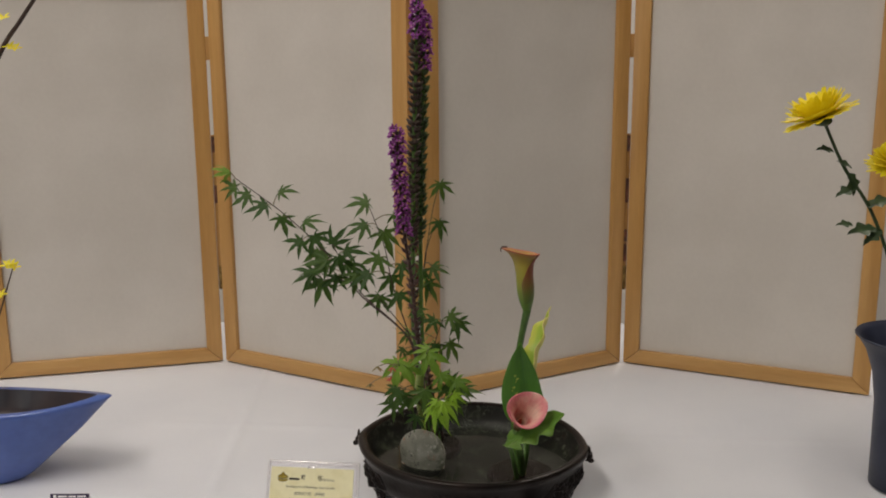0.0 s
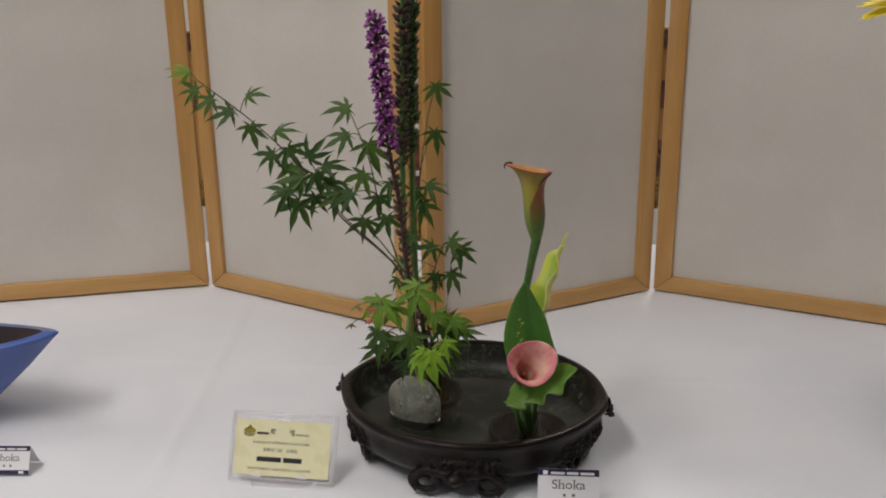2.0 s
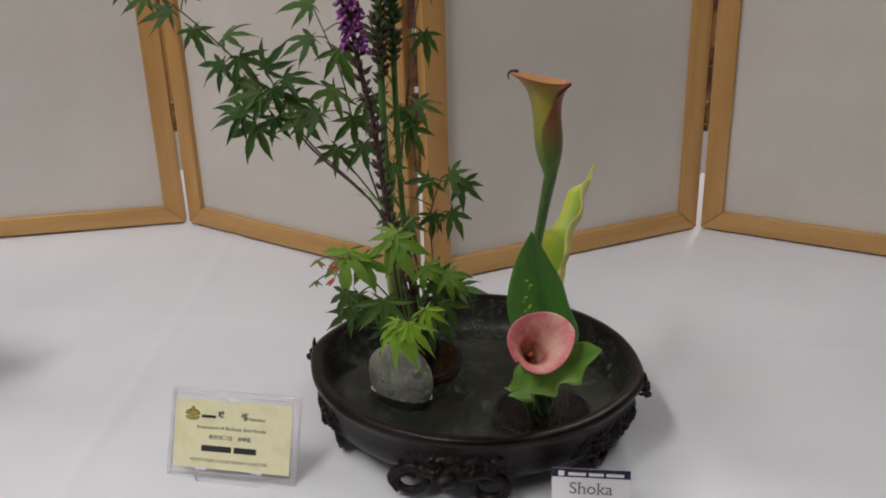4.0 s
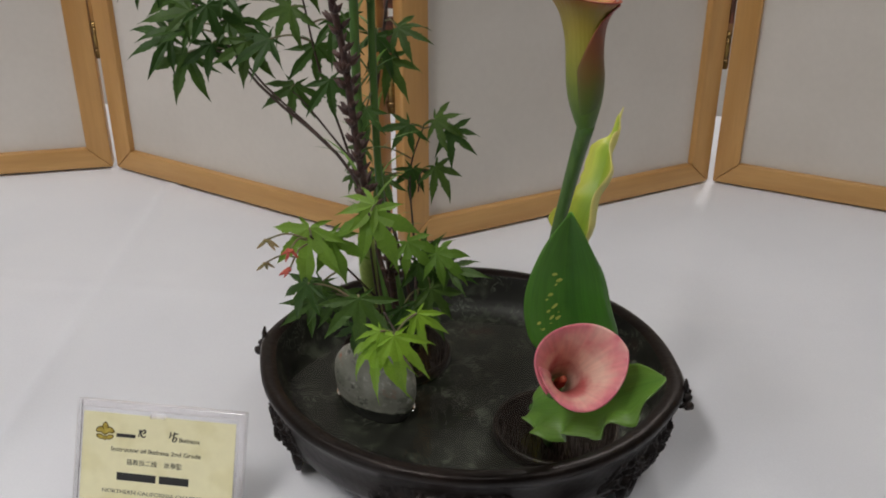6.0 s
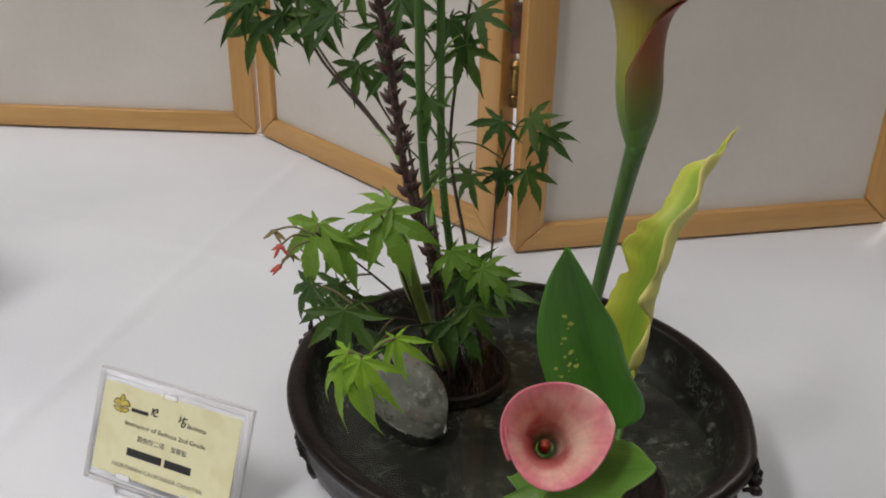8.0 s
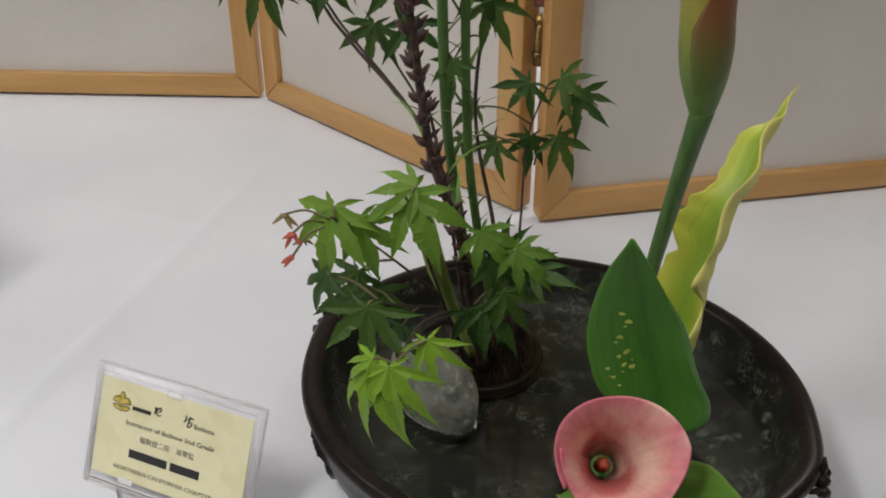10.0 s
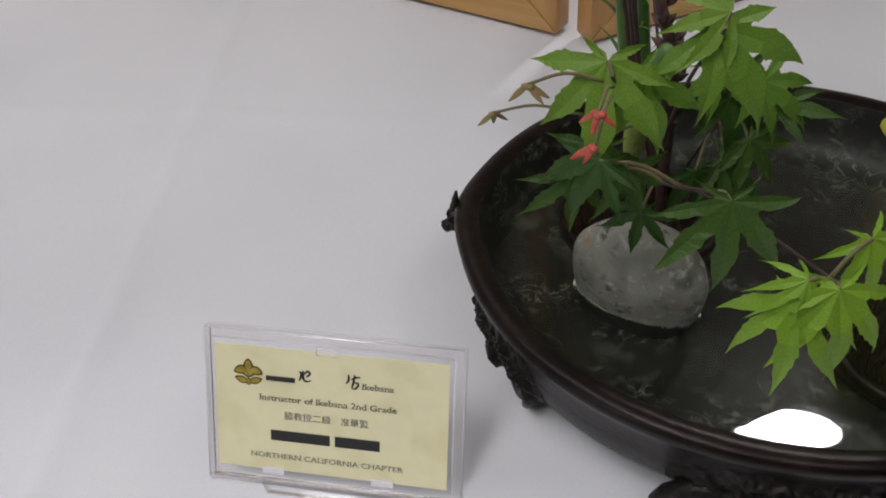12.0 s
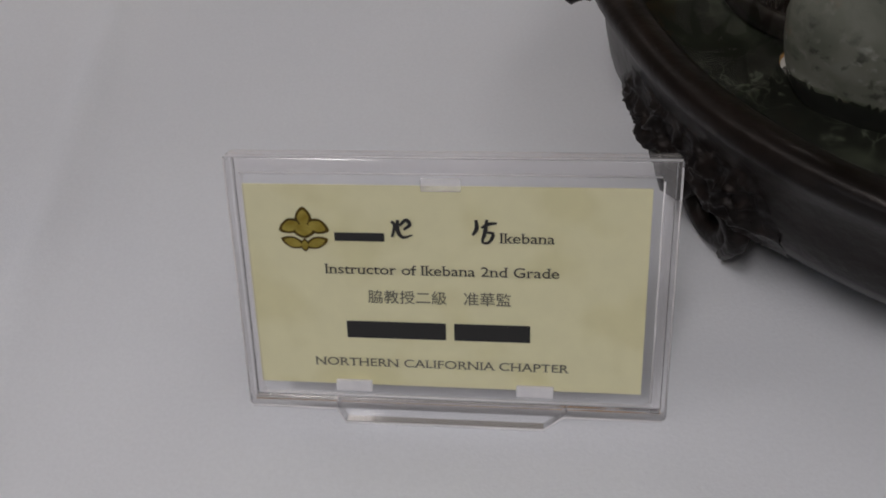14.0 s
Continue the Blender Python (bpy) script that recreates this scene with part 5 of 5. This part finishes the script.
# The clips are clear plastic; their whitish colour stands for shine.
for x, y0, y1 in ((-0.0235, 0.0088, 0.0118), (0.0195, 0.0088, 0.0118), (-0.0015, PT - 0.0008, PT + 0.0022)):
    c = part("clip", box((x - 0.0044, y0, 0.0004), (x + 0.0044, y1, 0.0014), 0.0004), ACRYLIC_GLINT if y0 < 0.02 else ACRYLIC_L, holder, "clear acrylic clip with its shine painted whitish", smooth=False)
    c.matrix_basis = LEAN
for ob_ in holder.children:
    ob_.visible_shadow = False

card = thing("name_card", "cream printed name card with a gold emblem", "name card", (-0.2939, 1.0090, 0.0006), -5.0)
card.matrix_basis = card.matrix_basis @ LEAN
CW, C0, C1 = (PR - PL) / 2, PB, PT
part("paper", box((PL, C0, -0.0008), (PR, C1, -0.0004)), CARD, card, smooth=False)
zt = -0.0002


def cx_(f):
    return PL + 2 * CW * f


def cy_(f):
    return C1 - (C1 - C0) * f


ex, ey = cx_(0.149), cy_(0.215)
for grow, skin, up, word in ((1.22, GOLD_D, -0.00006, "dark outline of the emblem petal"), (0.86, GOLD, 0.0, "gold foil emblem petal")):
    for k, (dx, dy, w, h, rot) in enumerate(((0, 0.0030, 0.0016, 0.0022, 0), (-0.0031, 0.0010, 0.0024, 0.0015, 22), (0.0031, 0.0010, 0.0024, 0.0015, -22), (0, 0.0002, 0.0024, 0.0018, 0), (-0.0027, -0.0030, 0.0024, 0.0012, -18), (0.0027, -0.0030, 0.0024, 0.0012, 18), (0, -0.0036, 0.0009, 0.0013, 0))):
        a = math.radians(rot)
        bm = bmesh.new()
        vs = []
        for i in range(16):
            t = 2 * math.pi * i / 16
            px_, py_ = grow * w * math.copysign(abs(math.cos(t)) ** 1.3, math.cos(t)), grow * h * math.copysign(abs(math.sin(t)) ** 1.3, math.sin(t))
            vs.append(bm.verts.new((ex + dx + px_ * math.cos(a) - py_ * math.sin(a), ey + dy + px_ * math.sin(a) + py_ * math.cos(a), zt + up + 0.000007 * k)))
        bm.faces.new(vs)
        part("emblem_petal", bm, skin, card, word, smooth=False)
bars("mark", card, INK, [(cx_(0.226), cy_(0.262), cx_(0.352), cy_(0.222))], zt)


def brush(strokes, x0, y0, k):
    """A brush-drawn mark: strokes as (x, y, half width) in a unit square, laid flat on the card."""
    bm = bmesh.new()
    for i, st in enumerate(strokes):
        line = smooth_path([(x, y, w) for x, y, w in st], 12)
        left, right = [], []
        for j, p in enumerate(line):
            t = line[min(j + 1, 12)] - line[max(j - 1, 0)]
            d = Vector((-t.y, t.x)).normalized() * max(p.z, 0.012)
            left.append(bm.verts.new((x0 + k * (p.x + d.x), y0 + k * (p.y + d.y), zt + 0.00002 * i)))
            right.append(bm.verts.new((x0 + k * (p.x - d.x), y0 + k * (p.y - d.y), zt + 0.00002 * i)))
        for j in range(12):
            bm.faces.new((left[j], left[j + 1], right[j + 1], right[j]))
    return part("mark", bm, INK, card, smooth=False)


brush([[(0.10, 0.80, 0.06), (0.22, 0.60, 0.07), (0.10, 0.10, 0.05)], [(0.36, 0.86, 0.07), (0.34, 0.40, 0.09), (0.55, 0.10, 0.07), (0.96, 0.20, 0.03)],
       [(0.42, 0.60, 0.05), (0.70, 0.86, 0.08), (0.86, 0.66, 0.08), (0.60, 0.44, 0.05)]], cx_(0.366), cy_(0.250), 0.0054)
brush([[(0.20, 0.96, 0.06), (0.22, 0.60, 0.08), (0.06, 0.34, 0.05)], [(0.40, 0.64, 0.05), (0.68, 0.80, 0.07), (1.0, 0.84, 0.04)],
       [(0.62, 0.98, 0.05), (0.54, 0.46, 0.08), (0.44, 0.06, 0.05), (0.70, 0.06, 0.06), (0.86, 0.40, 0.07), (0.62, 0.46, 0.04)]], cx_(0.568), cy_(0.262), 0.0058)
words("lettering", "Ikebana", card, INK, cx_(0.705), cy_(0.238), 0.0034, zt, width=0.0122, serif=True)
words("lettering", "Instructor of Ikebana 2nd Grade", card, INK, cx_(0.490), cy_(0.402), 0.0034, zt, width=0.0535, serif=True)
words("lettering", "脇教授二級　准華監", card, INK_G, cx_(0.485), cy_(0.540), 0.0036, zt, width=0.0330)
bars("name_bar", card, INK, [(cx_(0.242), cy_(0.748), cx_(0.500), cy_(0.662)), (cx_(0.522), cy_(0.748), cx_(0.715), cy_(0.662))], zt)
words("lettering", "NORTHERN CALIFORNIA CHAPTER", card, INK_G, cx_(0.482), cy_(0.880), 0.0030, zt, width=0.0605, serif=True)


def title_card(x, y, rz, lean, label, size=1.0):
    ob = thing("title_card", label, "card", (x, y, 0.001), rz, group="small title cards")
    w, h = 0.0265, 0.0330
    ob.scale = (size, size, size)
    m = pose(0, 0, 0, 90 - lean)
    pc = part("card", box((-w, 0, -0.0004), (w, h, 0)), LABEL, ob, smooth=False)
    pc.matrix_basis = m
    bars("header", pc, LABEL_P, [(-w, h - 0.0060, w, h)], 0.0003)
    bars("footer", pc, LABEL_P, [(-w, 0.0, w, 0.0050)], 0.0003)
    bars("header_mark", pc, LABEL, [(-0.0222, h - 0.0052, -0.0182, h - 0.0016), (-0.0155, h - 0.0048, -0.0035, h - 0.0026), (-0.0015, h - 0.0048, 0.0085, h - 0.0026), (0.0102, h - 0.0048, 0.0222, h - 0.0026)], 0.0006)
    bars("footer_mark", pc, LABEL, [(0.0145, 0.0012, 0.0205, 0.0040)], 0.0006)
    words("lettering", "Shoka", pc, INK_G, 0.0, 0.0190, 0.0115, 0.0003, width=0.029, serif=True)
    bars("mark", pc, INK_G, [(-0.0046, 0.0088, -0.0024, 0.0112), (0.0030, 0.0088, 0.0056, 0.0112)], 0.0003)
    prop = part("prop", box((-w, -0.0002, 0.0), (w, 0.0002, h * 0.95)), LABEL, ob, smooth=False)
    prop.matrix_basis = Matrix.Translation((0, 2 * h * math.sin(radians(lean)), 0)) @ pose(0, 0, 0, lean)
    return ob


title_card(-0.034, 0.990, -1, 16, "small white title card with purple strips before the bowl")
title_card(-0.558, 1.020, 2, 28, "small white title card with purple strips before the blue dish", 0.8)


# ---- neighbouring arrangements ----
dish = thing("blue_boat_dish", "glossy blue ceramic dish with pointed boat-like ends", "dish", (-0.705, 1.121, 0.0), 0)


def boat(k, z, half, wide, n=64):
    out = []
    for i in range(n):
        t = 2 * math.pi * i / n
        c, s = math.cos(t), math.sin(t)
        x = half * math.copysign(1 - (1 - abs(c)) ** 0.92, c)
        out.append((x * k, wide * k * math.copysign(abs(s) ** 1.35, s), z + 0.010 * (abs(x) / half) ** 3 * (z / 0.1)))
    return out


part("wall", loft([boat(1, z, hl, w) for z, hl, w in ((0.0, 0.052, 0.026), (0.006, 0.062, 0.030), (0.03, 0.092, 0.042), (0.06, 0.128, 0.053), (0.09, 0.160, 0.052), (0.094, 0.165, 0.0525), (0.0955, 0.163, 0.050), (0.095, 0.148, 0.043))], cap_start=True), BLUE, dish)
part("inside", loft([boat(1, z, hl, w) for z, hl, w in ((0.095, 0.148, 0.043), (0.075, 0.128, 0.039), (0.066, 0.110, 0.034))], cap_end=True), BLUE_IN, dish, "dark inside with water")


def small_bloom(parent, at, r, n, material, seed, tilt=(0, -0.5, 0.85)):
    rr = random.Random(seed)
    x, y, z = basis(tilt, (1, 0, 0))
    bm = bmesh.new()
    for k in range(n):
        a = 2 * math.pi * k / n + rr.uniform(-0.2, 0.2)
        d = x * math.cos(a) + y * math.sin(a)
        q = z.cross(d)
        p = Vector(at)
        vs = [bm.verts.new(p + d * (r * t) + q * (w * r) + z * (r * h)) for t, w, h in ((0.05, 0.08, 0), (0.5, 0.22, 0.25), (1.0, 0.05, 0.3), (1.0, -0.05, 0.3), (0.5, -0.22, 0.25), (0.05, -0.08, 0))]
        bm.faces.new(vs)
    return part("bloom", bm, material, parent)


for label, pts, blooms, r0 in (
        ("thin branch with small yellow blossoms", [(-0.690, 1.121, 0.075), (-0.672, 1.12, 0.17), (-0.657, 1.12, 0.213), (-0.641, 1.12, 0.255)], [(-0.641, 1.118, 0.2595), (-0.637, 1.118, 0.257), (-0.646, 1.118, 0.259), (-0.656, 1.118, 0.225)], 0.0011),
        ("dark bare branch with small yellow blossoms", [(-0.715, 1.121, 0.075), (-0.700, 1.12, 0.25), (-0.660, 1.12, 0.43), (-0.629, 1.12, 0.496), (-0.607, 1.12, 0.525), (-0.585, 1.12, 0.553), (-0.565, 1.12, 0.575)], [(-0.618, 1.118, 0.500), (-0.612, 1.118, 0.498), (-0.590, 1.118, 0.551), (-0.583, 1.118, 0.556), (-0.622, 1.118, 0.530)], 0.0026)):
    b = thing("blossom_branch", label, "branch", group="branches in the blue dish")
    part("twig", tube(pts, [r0 * 1.5, r0, r0 * 0.7], 7, n=30), TWIG, b)
    for k, p in enumerate(blooms):
        small_bloom(b, p, 0.0085, 5, PETAL_Y, k)

vase = thing("navy_vase", "tall matt navy ceramic vase with a flared rim", "vase", (0.375, 1.115, 0.0))
prof = [(0.030, 0.0), (0.038, 0.002), (0.0385, 0.05), (0.0395, 0.10), (0.044, 0.135), (0.053, 0.162), (0.0625, 0.176), (0.0655, 0.1785), (0.0645, 0.1800), (0.058, 0.174), (0.046, 0.158), (0.037, 0.135), (0.034, 0.10)]
part("body", loft([[(r * math.cos(2 * math.pi * i / 56), r * math.sin(2 * math.pi * i / 56), z) for i in range(56)] for r, z in prof], cap_start=True, cap_end=True), NAVY, vase)


def mum(label, pts, head, tilt, r, leaves, seed):
    """A chrysanthemum: stem, lobed leaves and a head of some ninety narrow petals in rings."""
    ob = thing("chrysanthemum", label, "flower", group="chrysanthemums in the navy vase")
    rr = random.Random(seed)
    part("stem", tube(pts, [0.0022, 0.0019, 0.0017], 8, n=30), DARKLEAF, ob)
    x, y, z = basis(tilt, (1, 0, 0))
    h = Vector(head)
    bm = bmesh.new()
    for ring in range(6):
        n = (30, 28, 24, 20, 14, 8)[ring]
        lift = 0.14 + ring * 0.27
        L = r * (1.0 - ring * 0.11)
        for k in range(n):
            a = 2 * math.pi * (k + 0.5 * (ring % 2)) / n + rr.uniform(-0.1, 0.1)
            d = (x * math.cos(a) + y * math.sin(a))
            q = z.cross(d)
            s = L * rr.uniform(0.9, 1.08)
            w = 0.0037
            e = z * (s * lift)
            g_ = [[bm.verts.new(h + d * (s * t) + e * (t ** 1.3) - z * (0.10 * s * t * t * (1 - ring / 6)) + q * (w * ww * k2) + z * (0.0008 * abs(k2))) for k2 in (-1, 0, 1)] for t, ww in ((0.06, 0.4), (0.45, 0.9), (0.8, 1.0), (1.0, 0.35))]
            for i in range(3):
                for j in range(2):
                    bm.faces.new((g_[i][j], g_[i][j + 1], g_[i + 1][j + 1], g_[i + 1][j]))
    part("petals", bm, PETAL_Y, ob, "narrow bright yellow petals")
    bm = bmesh.new()
    blob(bm, h - z * 0.002, r * 0.26, (1, 1, 0.6), 0.1)
    part("calyx", bm, DARKLEAF, ob)
    for lx, ly, lz, dx, dz, s in leaves:
        p0 = Vector((lx, ly, lz))
        d = Vector((dx, -0.3, dz)).normalized()
        q = d.cross(Vector((0, -0.5, 0.85))).normalized()
        nrm = q.cross(d)
        bm = sheet(lambda u, v: tuple(p0 + d * (s * v) + q * ((u - 0.5) * s * 0.62 * (math.sin(math.pi * v ** 0.8) * (1 + 0.35 * math.sin(v * 15)))) + nrm * (0.2 * s * abs(u - 0.5) - 0.35 * s * v * v)), 6, 12)
        part("leaf", bm, DARKLEAF, ob)
    return ob


mum("open yellow chrysanthemum on a leaning stem", [(0.365, 1.115, 0.15), (0.340, 1.115, 0.25), (0.310, 1.113, 0.32), (0.275, 1.11, 0.37), (0.247, 1.105, 0.422)], (0.2450, 1.103, 0.421), (-0.42, 0.06, 0.9), 0.040,
    [(0.262, 1.11, 0.385, -0.6, 0.3, 0.020), (0.268, 1.11, 0.375, 1.0, -0.2, 0.016), (0.282, 1.112, 0.362, 0.4, -1.0, 0.024), (0.29, 1.112, 0.345, -1.0, -0.1, 0.022), (0.305, 1.112, 0.325, 0.5, 0.4, 0.028), (0.315, 1.113, 0.30, -1.0, 0.15, 0.030), (0.29, 1.113, 0.305, -0.9, 0.3, 0.018), (0.322, 1.113, 0.30, -0.8, -0.4, 0.024)], 1)
mum("open yellow chrysanthemum lower in the navy vase", [(0.385, 1.115, 0.15), (0.375, 1.115, 0.25), (0.350, 1.113, 0.31), (0.333, 1.11, 0.366)], (0.332, 1.108, 0.369), (-0.1, -0.3, 1.0), 0.034,
    [(0.345, 1.112, 0.33, -0.7, 0.2, 0.024), (0.352, 1.112, 0.31, 0.8, 0.0, 0.026), (0.36, 1.112, 0.27, -0.9, -0.3, 0.026)], 2)
